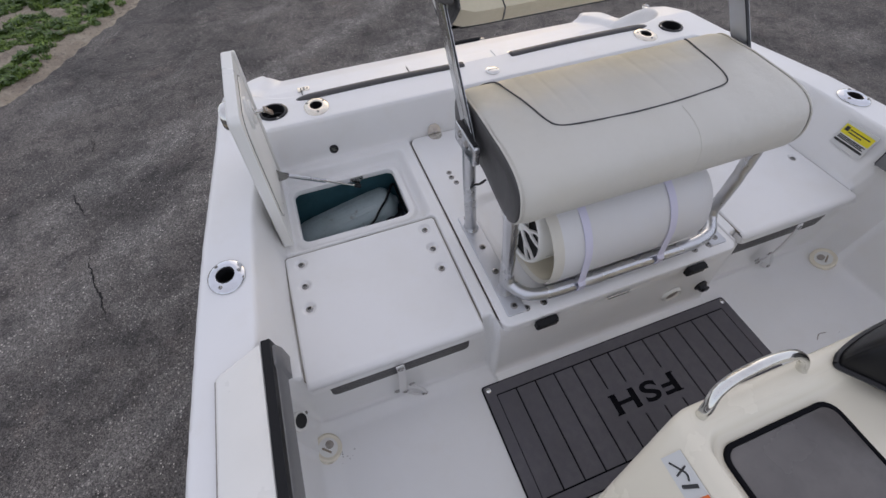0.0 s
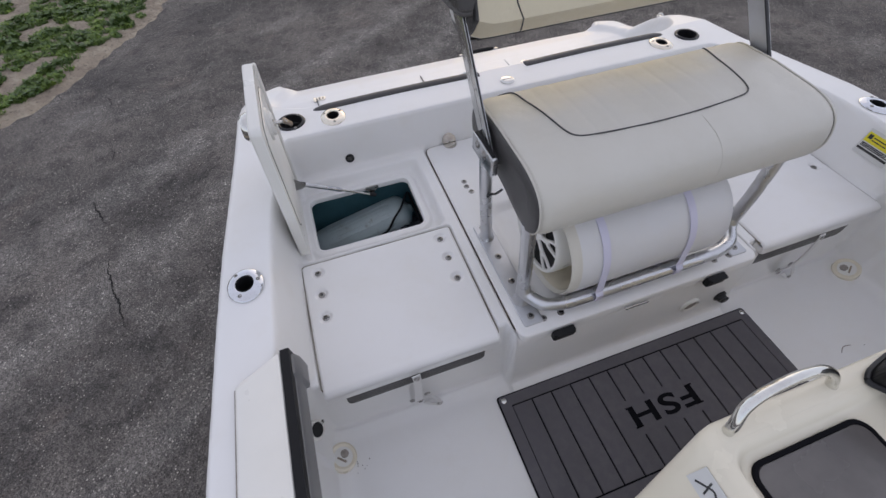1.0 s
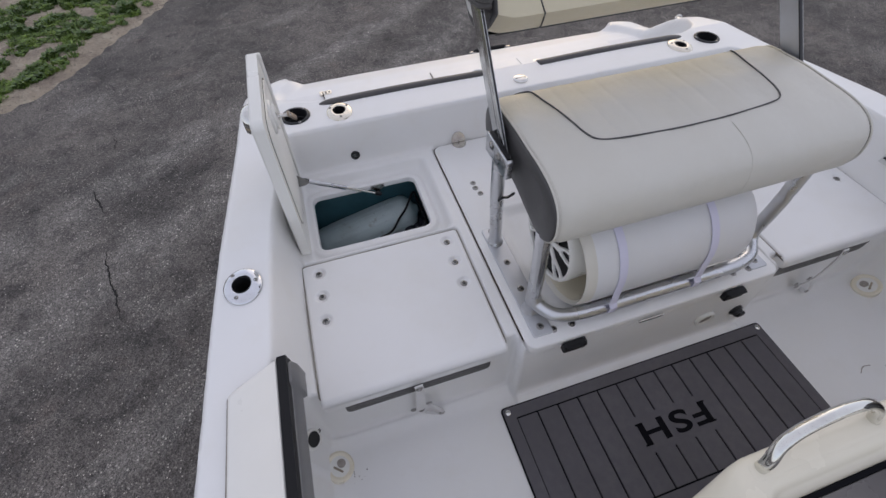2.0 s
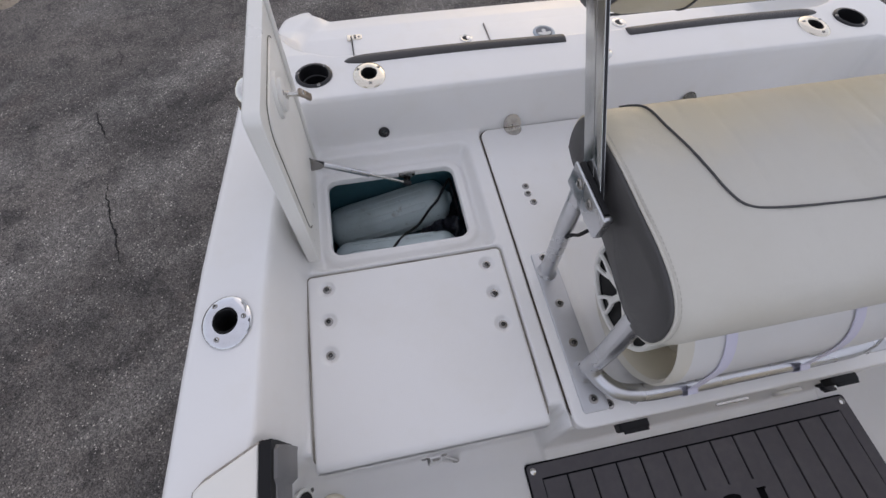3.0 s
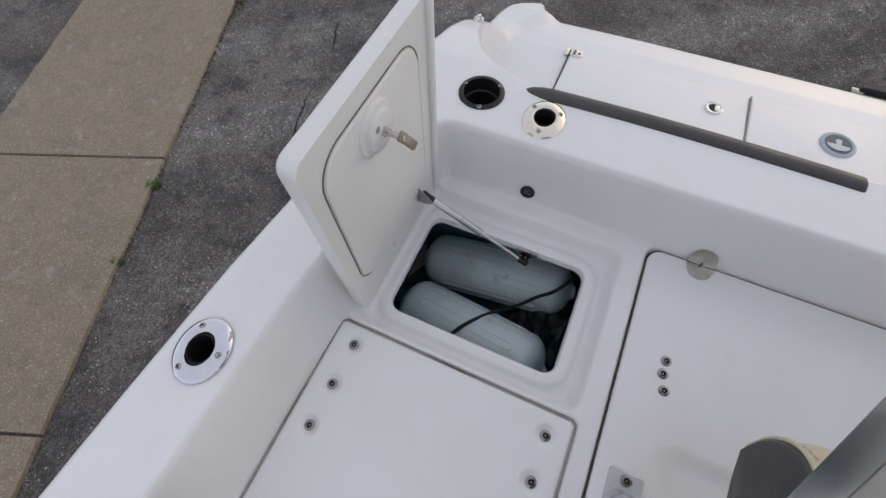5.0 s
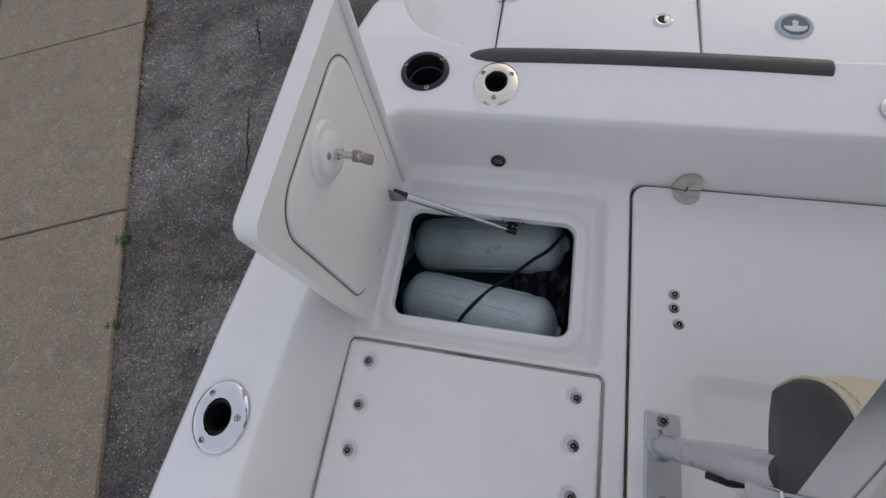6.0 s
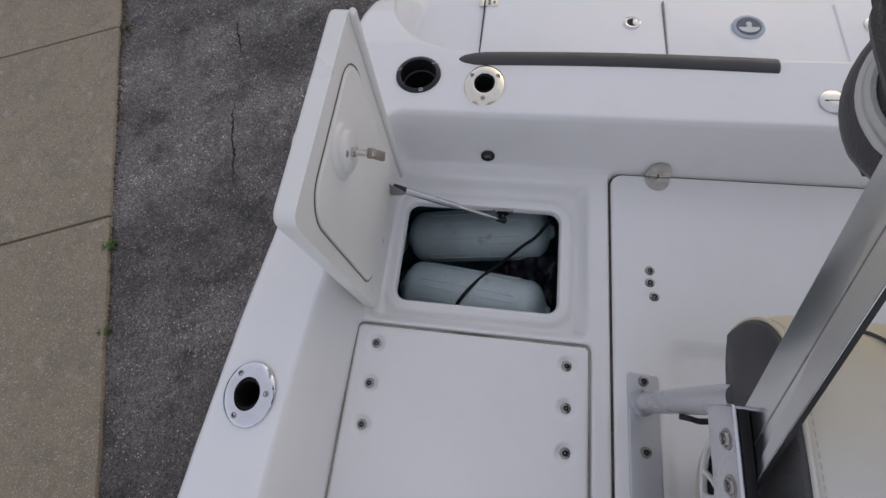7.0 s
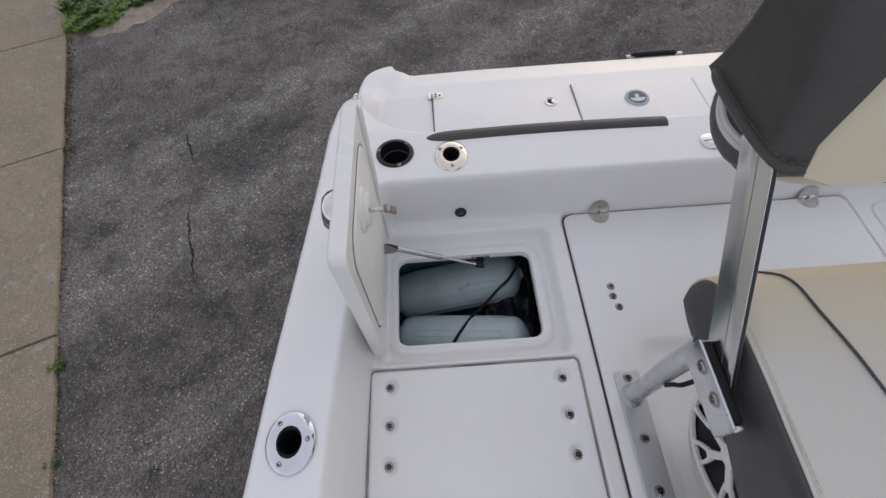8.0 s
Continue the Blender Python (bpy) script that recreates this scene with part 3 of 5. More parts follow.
# ---- the boat: hull and moulded liner ----
boat = thing("boat", (0, 0, GROUND), "white fibreglass centre-console fishing boat standing on the asphalt", "boat")
boat.matrix_basis = Matrix()
SOLE = -0.315
OUT_Y = np.array([-3.0, -1.7, -1.11, -0.74, -0.24, 0.09, 0.17, 0.30, 0.45])
OUT_X = np.array([-1.245, -1.232, -1.212, -1.190, -1.152, -1.128, -1.122, -1.115, -1.103])
HORN = [(-1.104, 0.53), (-1.106, 0.60), (-1.111, 0.66), (-1.110, 0.71), (-1.101, 0.76), (-1.085, 0.808), (-1.060, 0.842), (-1.028, 0.867), (-1.000, 0.880), (-0.978, 0.885), (-0.968, 0.880), (-0.957, 0.850), (-0.944, 0.838), (-0.90, 0.848), (-0.6, 0.862)]
SHEER_Y = [-3, -0.5, 0.0, 0.22, 0.36, 0.43, 0.5, 0.57, 0.63, 0.70, 0.80, 0.87]
SHEER_Z = [0.215, 0.20, 0.166, 0.160, 0.128, 0.100, 0.058, 0.004, -0.044, -0.062, -0.072, -0.088]
BOW = [(CX - 0.03, -5.30), (-0.22, -5.22), (-0.45, -5.02), (-0.70, -4.70), (-0.92, -4.30), (-1.10, -3.85), (-1.20, -3.45)]
HORN = [(p.x, p.y) for p in smooth_path([(x, y, 0) for x, y in HORN], 3)]
half = BOW + [(x - 0.016, y) for x, y in zip(OUT_X, OUT_Y)] + HORN
OUTLINE = half + [(2 * CX - x, y) for x, y in half[::-1]]
WELL_HALF = [(-0.50, 0.198), (-0.80, 0.205), (-0.87, 0.212), (-0.93, 0.240), (-0.98, 0.290), (-1.015, 0.355), (-1.035, 0.43), (-1.045, 0.52), (-1.042, 0.62), (-1.022, 0.70), (-0.985, 0.755), (-0.958, 0.80), (-0.93, 0.90)]
WELL_HALF = [(p.x, p.y) for p in smooth_path([(x, y, 0) for x, y in WELL_HALF], 3)]
WELL = WELL_HALF + [(-0.93, 1.0), (2 * CX + 0.93, 1.0)] + [(2 * CX - x, y) for x, y in WELL_HALF[::-1]]
IN_Y = np.array([-4.9, -4.5, -4.1, -3.7, -3.3, -3.0, -1.1, -0.95, -0.86, -0.60, -0.39, -0.10, 0.1])
IN_X = np.array([0.2, -0.62, -0.84, -1.0, -1.09, -1.110, -1.102, -1.092, -1.058, -1.046, -1.030, -0.998, -0.975])
TRAY = (-0.995, -0.487, -0.457, -0.062)
OPEN = (-0.944, -0.553, -0.393, -0.132)


def liner_height(gx, gy):
    ax = CX - np.abs(gx - CX)
    top = np.interp(gy, SHEER_Y, SHEER_Z)
    # cockpit recess
    d_side = ax - np.interp(gy, IN_Y, IN_X) - 0.015
    d_aft = 0.0 - 0.010 - gy
    r = 0.03
    d_in = np.minimum(np.maximum(d_side, 0), np.maximum(d_aft, 0))
    d_in = np.where((d_side < r) & (d_aft < r) & (d_side > -r) & (d_aft > -r), r - np.hypot(np.maximum(r - d_side, 0), np.maximum(r - d_aft, 0)), np.minimum(d_side, d_aft))
    z = top + (0.0 - top) * step(d_in, 0.042)
    # step down to the sole
    centre = step(ax + 0.452, 0.012)
    front = -0.905 - 0.052 * centre
    z = z + (SOLE - 0.0) * step(front - gy, 0.030) * step(d_in - 0.002, 0.045)
    z = z + 0.055 * np.clip(1 - d_side / 0.095, 0, 1) ** 2.4 * step(front - gy - 0.01, 0.05) * step(d_in, 0.03)
    z = z + 0.030 * np.clip(1 - (front - gy) / 0.075, 0, 1) ** 2 * step(front - gy - 0.014, 0.03) * step(d_in - 0.01, 0.03)
    # beds for the jump seats and the centre hatch
    seat_bed = rect_distance(ax, gy, -1.0125, -0.4865, -0.99, -0.4645, 0.012)
    z = z - 0.045 * step(-seat_bed, 0.008) * step(gy - front - 0.016, 0.012)
    mid_bed = rect_distance(ax, gy, -0.4415, 0.6, -0.965, -0.0302, 0.02)
    z = z - 0.028 * step(-mid_bed, 0.006) * step(gy - front - 0.004, 0.010)
    # locker tray
    tray = rect_distance(gx, gy, *TRAY[:2], *TRAY[2:], 0.03)
    z = z - 0.042 * step(-tray - 0.014, 0.028)
    lip = rect_distance(gx, gy, *OPEN, 0.03)
    z = z + 0.010 * step(0.030 - lip, 0.016)
    # stern well with the swim platform
    well = poly_distance(gx, gy, WELL)
    platform = np.interp(gy, [0.2, 0.64, 0.72, 0.86], [-0.062, -0.075, -0.085, -0.124])
    soft = 0.020 + 0.050 * step(gy - 0.56, 0.30)
    z = z + (platform - z) * step(-well - 0.004 - (soft - 0.03) / 2, soft)
    # rounded outer edge
    out = poly_distance(gx, gy, OUTLINE)
    e = np.clip((out + 0.028) / 0.028, 0, 1.6)
    return z - 0.028 * (1 - np.sqrt(np.clip(1 - np.minimum(e, 1) ** 2, 0, 1))) - 0.10 * np.clip(e - 0.985, 0, 1)


CUTS = ((-1.119, -0.642, 0.034), (-0.765, 0.094, 0.034), (-0.926, 0.113, 0.046))


def liner_keep(gx, gy):
    ax = CX - np.abs(gx - CX)
    k = (poly_distance(gx, gy, OUTLINE) < 0.006) & (rect_distance(gx, gy, *OPEN, 0.03) > 0.008)
    for cx, cy, r in CUTS:
        k &= np.hypot(ax - cx, gy - cy) > r
    return k


xs = np.arange(-1.262, 1.243, 0.0055)
ys = np.concatenate([np.arange(-5.34, -1.02, 0.03), np.arange(-1.02, 0.876, 0.0055)])
part("deck_liner", height_mesh("deck_liner", xs, ys, liner_height, liner_keep), gelcoat, boat, "glossy white moulded fibreglass deck and gunwales")

# hull sides down to the keel
stations = [(x, y) for x, y in half]
zt = np.interp([y for _, y in stations], SHEER_Y, SHEER_Z)
zt[[i for i, (x, y) in enumerate(stations) if y > 0.8 and x > -0.945]] = -0.124
full = stations + [(2 * CX - x, y) for x, y in stations[::-1]]
zt = list(zt) + list(zt[::-1])
rings = []
for k, (drop, pull) in enumerate(((0.027, 0.0), (0.055, 0.0), (0.075, 0.006), (0.30, 0.02), (0.62, 0.10), (0.95, 0.30))):
    rings.append([(CX + (x - CX) * (1 - pull), y - (0.02 * k if y > 0.75 else 0), z - drop) for (x, y), z in zip(full, zt)])
rings.append([(CX + (x - CX) * 0.1, y - 0.12, GROUND + 0.002) for x, y in full])
part("hull", loft(rings, False, False, closed=False), gelcoat, boat, "white hull sides running down to the keel")
rub = [(x - 0.004 * (1 if x < CX else -1), y, z - 0.062) for (x, y), z in zip(full, zt)]
part("rub_rail", tube(smooth_path(rub, 3), 0.011, 10), lid_white, boat, "white vinyl rub rail round the gunwale")

# locker: lip, walls, floor
x0, x1, y0, y1 = OPEN
rings = [rrect(x0 - 0.016, x1 + 0.016, y0 - 0.016, y1 + 0.016, 0.045, -0.0325), rrect(x0 - 0.010, x1 + 0.010, y0 - 0.010, y1 + 0.010, 0.038, -0.0305),
         rrect(x0 - 0.003, x1 + 0.003, y0 - 0.003, y1 + 0.003, 0.031, -0.0325), rrect(x0, x1, y0, y1, 0.028, -0.038), rrect(x0, x1, y0, y1, 0.028, -0.052)]
part("locker_lip", loft(rings, False, False), gelcoat, boat)
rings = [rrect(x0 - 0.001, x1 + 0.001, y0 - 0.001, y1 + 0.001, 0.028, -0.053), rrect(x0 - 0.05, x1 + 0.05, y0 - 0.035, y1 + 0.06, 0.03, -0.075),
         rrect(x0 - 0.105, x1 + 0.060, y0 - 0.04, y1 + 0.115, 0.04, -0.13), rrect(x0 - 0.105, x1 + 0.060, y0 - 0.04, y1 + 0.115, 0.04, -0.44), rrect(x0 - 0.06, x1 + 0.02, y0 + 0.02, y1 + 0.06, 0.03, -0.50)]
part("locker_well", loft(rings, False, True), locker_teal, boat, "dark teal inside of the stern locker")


def jump_seat(x0, x1, y0, y1, screws):
    """A flush hatch with dimpled screws and a rounded front lip."""
    xs, ys = np.linspace(x0, x1, 132), np.linspace(y0, y1, 118)

    def height(gx, gy):
        d = -rect_distance(gx, gy, x0, x1, y0, y1, 0.014)
        e = np.clip(1 - d / 0.007, 0, 1)
        z = 0.001 - 0.007 * (1 - np.sqrt(np.clip(1 - e * e, 0, 1)))
        f = np.clip(1 - (gy - y0) / 0.022, 0, 1)
        z = z - 0.020 * (1 - np.sqrt(np.clip(1 - f * f, 0, 1)))
        for sx, sy in screws:
            q = np.hypot(gx - sx, gy - sy)
            z = z - 0.0075 * step(0.0175 - q, 0.011)
        return z

    seat = part("jump_seat", height_mesh("jump_seat", xs, ys, height), nonskid, boat, "white non-skid hatch lid with countersunk screws")
    part("lid_rim", loft([rrect(x0 - 0.0005, x1 + 0.0005, y0 - 0.001, y1 + 0.0005, 0.014, -0.012), rrect(x0, x1, y0 - 0.001, y1, 0.014, -0.040), rrect(x0 + 0.05, x1 - 0.05, y0 + 0.03, y1 - 0.02, 0.01, -0.041)], False, True), nonskid, seat)
    loop = rrect(x0 - 0.0015, x1 + 0.0015, y0 + 0.02, y1 + 0.0015, 0.014, -0.0055, 6)
    part("seal", tube([*loop, loop[0]], 0.0026, 6), seal_pale, seat, "pale grey-brown hatch seal")
    for sx, sy in screws:
        screw(seat, (sx, sy, -0.006))
    return seat


SEAT_SCREWS = [(-0.961, -0.508), (-0.962, -0.596), (-0.963, -0.682), (-0.535, -0.511), (-0.535, -0.597), (-0.535, -0.683)]
jump_seat(-1.010, -0.489, -0.932, -0.467, SEAT_SCREWS)
jump_seat(2 * CX + 0.489, 2 * CX + 1.010, -0.932, -0.467, [(2 * CX - x, y) for x, y in SEAT_SCREWS])
for s in (1, -1):
    mx = lambda x: x if s > 0 else 2 * CX - x
    a, b = sorted((mx(-0.966), mx(-0.527)))
    part("vent_slot", slab(a, b, -0.026, 0.090, 0.018, -0.006, 0.004, 0.001), vinyl_dark, boat, "dark gap under the hatch lid").matrix_basis = Matrix.Translation((0, -0.9045, -0.131)) @ pose(0, 0, 0, 90, 0, 0)
# closed flush lid on the starboard side
x0, x1, y0, y1 = 2 * CX + 0.49, 2 * CX + 0.99, -0.452, -0.066
part("closed_locker_lid", slab(x0, x1, y0, y1, 0.04, -0.02, 0.006, 0.006), gelcoat, boat, "closed white locker lid")

# centre hatch with a shallow trough under the seat
hx0, hx1, hy0, hy1 = -0.4385, 2 * CX + 0.4385, -0.955, -0.033
rings = [rrect(hx0, hx1, hy0, hy1, 0.03, -0.03)]
for a in (0, 30, 60, 90):
    i, u = 0.006 * (1 - math.cos(radians(a))), 0.006 * math.sin(radians(a))
    rings.append(rrect(hx0 + i, hx1 - i, hy0 + i, hy1 - i, 0.03 - i, -0.002 + u))
tx0, tx1, ty0, ty1 = -0.345, 2 * CX + 0.345, -0.885, -0.432
for i, z in ((-0.006, 0.004), (0.0, 0.003), (0.012, -0.004), (0.024, -0.012), (0.034, -0.014)):
    rings.append(rrect(tx0 + i, tx1 - i, ty0 + i, ty1 - i, 0.05, z))
hatch = part("centre_hatch", loft(rings, False, True), gelcoat, boat, "white centre deck hatch carrying the seat", angle=50)
loop = rrect(hx0 - 0.002, hx1 + 0.002, hy0 + 0.02, hy1 + 0.002, 0.03, -0.0055, 6)
part("seal", tube([*loop, loop[0]], 0.0026, 6), seal_brown, hatch, "grimy dark hatch seal")
for x, y in ((-0.357, -0.280), (-0.358, -0.308), (-0.350, -0.340)):
    screw(hatch, (x, y, 0.004))


def hatch_hinge(x):
    h = part("hinge", box(-0.017, 0.017, -0.0025, 0.0025, 0.0, 0.006, 0.002), hinge_steel, boat, "stainless oval hinge with darkened leaves")
    h.location = (x, -0.031, 0.0042)
    leaf = lambda pts: loft([[(px, py, 0.0) for px, py in pts], [(px, py, 0.002) for px, py in pts]])
    oval = [(0.029 * math.cos(t), -0.003 - 0.039 * abs(math.sin(t)) ** 0.8) for t in np.linspace(math.pi, 2 * math.pi, 20)]
    part("leaf", leaf(oval), hinge_steel, h)
    part("knuckle", tube([(-0.019, -0.002, 0.0045), (0.019, -0.002, 0.0045)], 0.0048, 12), chrome, h)
    part("knuckle_gap", box(-0.0012, 0.0012, -0.0075, 0.0035, 0.0, 0.0098), hole_black, h)
    up = part("leaf", leaf(oval), hinge_steel, h)
    up.matrix_basis = pose(0, -0.005, 0.001, 0, 0, 180) @ pose(0, 0, 0, -64, 0, 0)
    return h


hatch_hinge(-0.330)
hatch_hinge(2 * CX + 0.325)

# ---- open locker lid with latch and gas strut ----
lid = part("locker_lid", slab(0, 0.505, -0.183, 0.183, 0.022, -0.014, 0.018, 0.008), lid_white, boat, "open white locker lid standing upright")
LID = Matrix.Translation((-0.985, -0.2475, 0.0)) @ pose(0, 0, 0, 0, -88.2, 0)
lid.matrix_basis = LID
# in the lid's own space x runs up, y aft and -z faces inboard
flip = pose(0, 0, 0, 180, 0, 0)
ip = part("inner_panel", slab(0.098, 0.469, -0.127, 0.152, 0.055, 0.010, 0.0185, 0.004), lid_white, lid)
ip.matrix_basis = flip
part("rolled_edge", box(0.004, 0.500, -0.184, -0.1655, 0.010, 0.0225, 0.006, 3), lid_white, lid).matrix_basis = flip
gk = part("seal", tube([(x, y, 0.0145) for x, y, _ in rrect(0.095, 0.472, -0.130, 0.155, 0.057, 0, 8)] + [rrect(0.095, 0.472, -0.130, 0.155, 0.057, 0.0145, 8)[0]], 0.0011, 6), seal_olive, lid, "thin olive-grey seal line")
gk.matrix_basis = flip
base = part("latch_plate", lathe([(0.046, 0), (0.046, 0.003), (0.043, 0.007), (0.033, 0.008), (0.033, 0.014), (0.030, 0.016), (0.012, 0.016)], 36), lid_white, lid, "round white plastic latch plate")
base.matrix_basis = flip @ pose(0.418, 0.022, 0.018) @ Matrix.Diagonal((1.0, 0.95, 1, 1))
for a in (40, 220):
    screw(lid, None, True, flip @ pose(0.418 + 0.022 * math.cos(radians(a)), 0.022 + 0.022 * math.sin(radians(a)), 0.0335))
shaft = part("latch_shaft", lathe([(0.0075, 0.0), (0.0075, 0.006), (0.0050, 0.007), (0.0050, 0.024), (0.0068, 0.025), (0.0068, 0.036), (0.004, 0.038)], 16), hinge_steel, lid)
shaft.matrix_basis = flip @ pose(0.418, 0.022, 0.033)
cam_bar = part("latch_cam", box(-0.024, 0.009, -0.0075, 0.0075, -0.0035, 0.0045, 0.0025), bronze, lid, "worn bronze latch cam")
cam_bar.matrix_basis = flip @ pose(0.418, 0.022, 0.066) @ pose(0, 0, 0, 0, 34, 20)
handle = part("latch_handle", lathe([(0.042, 0.0), (0.042, 0.014), (0.038, 0.026), (0.030, 0.034), (0.020, 0.035), (0.017, 0.026)], 32, cap1=False), chrome, lid, "round flush chrome latch handle")
handle.matrix_basis = pose(0.418, -0.022, 0.018)
part("key_core", lathe([(0.0175, 0.027), (0.010, 0.029), (0.001, 0.029)], 24), steel, handle)
part("cam_nut", box(-0.008, 0.008, -0.008, 0.008, 0, 0.007, 0.002), bronze, lid).matrix_basis = flip @ pose(0.418, 0.022, 0.062) @ pose(0, 0, 0, 0, 20, 30)
part("hinge_strip", tube([(-0.004, -0.17, 0.020), (-0.004, 0.17, 0.020)], 0.004, 10), chrome, lid)
gst, gsb = Vector((-0.960, -0.153, 0.088)), Vector((-0.697, -0.149, -0.066))
strut = thing("gas_strut", (0, 0, 0), "silver gas strut holding the locker lid open", "gas strut")
mid = gst.lerp(gsb, 0.56)
part("cylinder", tube([gst.lerp(gsb, 0.10), gst.lerp(gsb, 0.11), mid.lerp(gst, 0.02), mid], 0.0082, 16), anodised, strut)
part("rod", tube([mid, gsb], 0.0042, 12), chrome, strut)
part("end_cap", tube([gst.lerp(gsb, 0.0), gst.lerp(gsb, 0.03), gst.lerp(gsb, 0.10)], 0.0088, 12), black_plastic, strut)
part("end_cap", tube([gsb.lerp(gst, 0.05), gsb.lerp(gst, -0.03)], 0.008, 12), black_plastic, strut)
tri = [(-0.016, 0.030), (-0.010, 0.034), (0.022, -0.002), (0.024, -0.010), (0.014, -0.016), (-0.016, -0.018)]
part("bracket", loft([[(x * 1.35, -0.0125, z * 1.35) for x, z in tri], [(x * 1.35, -0.010, z * 1.35) for x, z in tri]]), steel, strut).matrix_basis = Matrix.Translation(gst + Vector((-0.004, 0.002, 0.0)))
part("bracket", box(-0.018, -0.0155, -0.004, 0.026, -0.018, 0.034, 0.001), steel, strut).matrix_basis = Matrix.Translation(gst + Vector((-0.004, 0.002, 0.0)))
foot = [(-0.026, 0.034), (0.026, 0.034), (0.026, 0.022), (0.010, 0.008), (0.006, -0.008), (-0.006, -0.008), (-0.010, 0.008), (-0.026, 0.022)]
fb = part("bracket", loft([[(x, -0.0015, z) for x, z in foot], [(x, 0.0015, z) for x, z in foot]]), steel, strut, "dark steel strut bracket")
fb.matrix_basis = Matrix.Translation(gsb + Vector((0.0, 0.012, 0.0)))
for x in (-0.018, 0.018):
    screw(fb, None, True, pose(x, -0.0015, 0.027, 90, 0, 0))
part("ball_stud", tube([gsb + Vector((0, 0.012, 0)), gsb], 0.004, 10), steel, strut)

# ---- deck fittings ----


def rod_holder(at, turn, tilt=0.0, long=(1.0, 1.0)):
    h = thing("rod_holder", Matrix.Translation(at) @ pose(0, 0, 0, tilt, 0, turn), "round polished stainless rod holder set in the gunwale", "rod holder", "rod holders in the gunwales")
    part("flange", lathe([(0.0235, -0.012), (0.0235, 0.0065), (0.0250, 0.0088), (0.0275, 0.0095), (0.0340, 0.0088), (0.0410, 0.0068), (0.0465, 0.0038), (0.0490, 0.0012), (0.0495, -0.001)], 44, cap0=False, cap1=False), satin if long[1] > 1 else mirror_steel, h).matrix_basis = Matrix.Diagonal((*long, 1, 1))
    part("bore", lathe([(0.0270, 0.0035), (0.0232, 0.005), (0.0225, -0.004), (0.0215, -0.10), (0.001, -0.10)], 28, cap0=False), hole_black, h, "dark rubber-lined bore")
    part("liner_ring", lathe([(0.0238, 0.0070), (0.0225, 0.0078), (0.0215, 0.005), (0.0215, -0.02)], 32, cap0=False, cap1=False), rubber, h)
    for a in (90, 210, 330):
        screw(h, (0.0355 * long[0] * math.cos(radians(a)), 0.0355 * long[1] * math.sin(radians(a)), 0.0080), small=True)
    return h


def cup_holder(at):
    h = thing("cup_holder", Matrix.Translation(at), "black plastic cup holder sunk in the transom corner", "cup holder", "cup holders in the transom corners")
    part("flange", lathe([(0.043, -0.004), (0.043, 0.003), (0.045, 0.0045), (0.052, 0.0035), (0.0545, 0.001), (0.0545, -0.002)], 40, cap0=False, cap1=False), black_plastic, h)
    part("cup", lathe([(0.0432, 0.001), (0.042, -0.03), (0.039, -0.032), (0.038, -0.085), (0.001, -0.086)], 32, cap0=False), black_plastic, h)
    for a in (45, 165, 285):
        screw(h, (0.0485 * math.cos(radians(a)), 0.0485 * math.sin(radians(a)), 0.003), True)
    return h


for s in (1, -1):
    mx = lambda x: x if s > 0 else 2 * CX - x
    rod_holder((mx(-1.119), -0.642, 0.2035), 90 * s + 186, 0, (1.14, 0.97))
    rod_holder((mx(-0.765), 0.087, 0.165), 180, 0, (0.97, 1.18))
    cup_holder((mx(-0.926), 0.113, 0.165))

# pop-up cleats, bulkhead eye, stern light


def cleat(at, turn):
    c = thing("cleat", Matrix.Translation(at) @ pose(0, 0, 0, 0, 0, turn), "small polished tie-down eye on the stern corner", "cleat", "stern eyes")
    part("plate", slab(-0.022, 0.022, -0.011, 0.011, 0.011, -0.002, 0.003, 0.002), chrome, c)
    part("bar", tube(smooth_path([(-0.014, 0, 0.003), (-0.011, 0, 0.012), (0, 0, 0.016), (0.011, 0, 0.012), (0.014, 0, 0.003)], 4), 0.004, 10), chrome, c)
    return c


for s in (1, -1):
    mx = lambda x: x if s > 0 else 2 * CX - x
    cleat((mx(-1.072), 0.455, 0.086), 65 * s)
eye = thing("drain_fitting", (-0.747, -0.022, 0.036), "small round black drain fitting in the bulkhead", "drain fitting")
eye.matrix_basis = Matrix.Translation((-0.747, -0.0205, 0.037)) @ pose(0, 0, 0, 78, 0, 0)
part("flange", lathe([(0.0175, 0), (0.0175, 0.003), (0.015, 0.005), (0.011, 0.004), (0.010, 0.0)], 28, cap1=False), black_plastic, eye)
part("plate", lathe([(0.0105, 0.002), (0.001, 0.002)], 20, cap0=False), black_plastic, eye)
for k in range(3):
    part("slot", box(-0.008, 0.008, -0.0012, 0.0012, 0.002, 0.003), steel, eye).location = (0, -0.005 + 0.005 * k, 0)
light = thing("stern_light_socket", (-0.030, 0.070, 0.165), "round chrome socket cap on the transom top", "socket cap")
part("cap", lathe([(0.030, 0), (0.030, 0.003), (0.026, 0.006), (0.012, 0.008), (0.001, 0.008)], 32), chrome, light)
part("seam", box(-0.022, 0.022, -0.0008, 0.0008, 0.0072, 0.0086), piping, light)


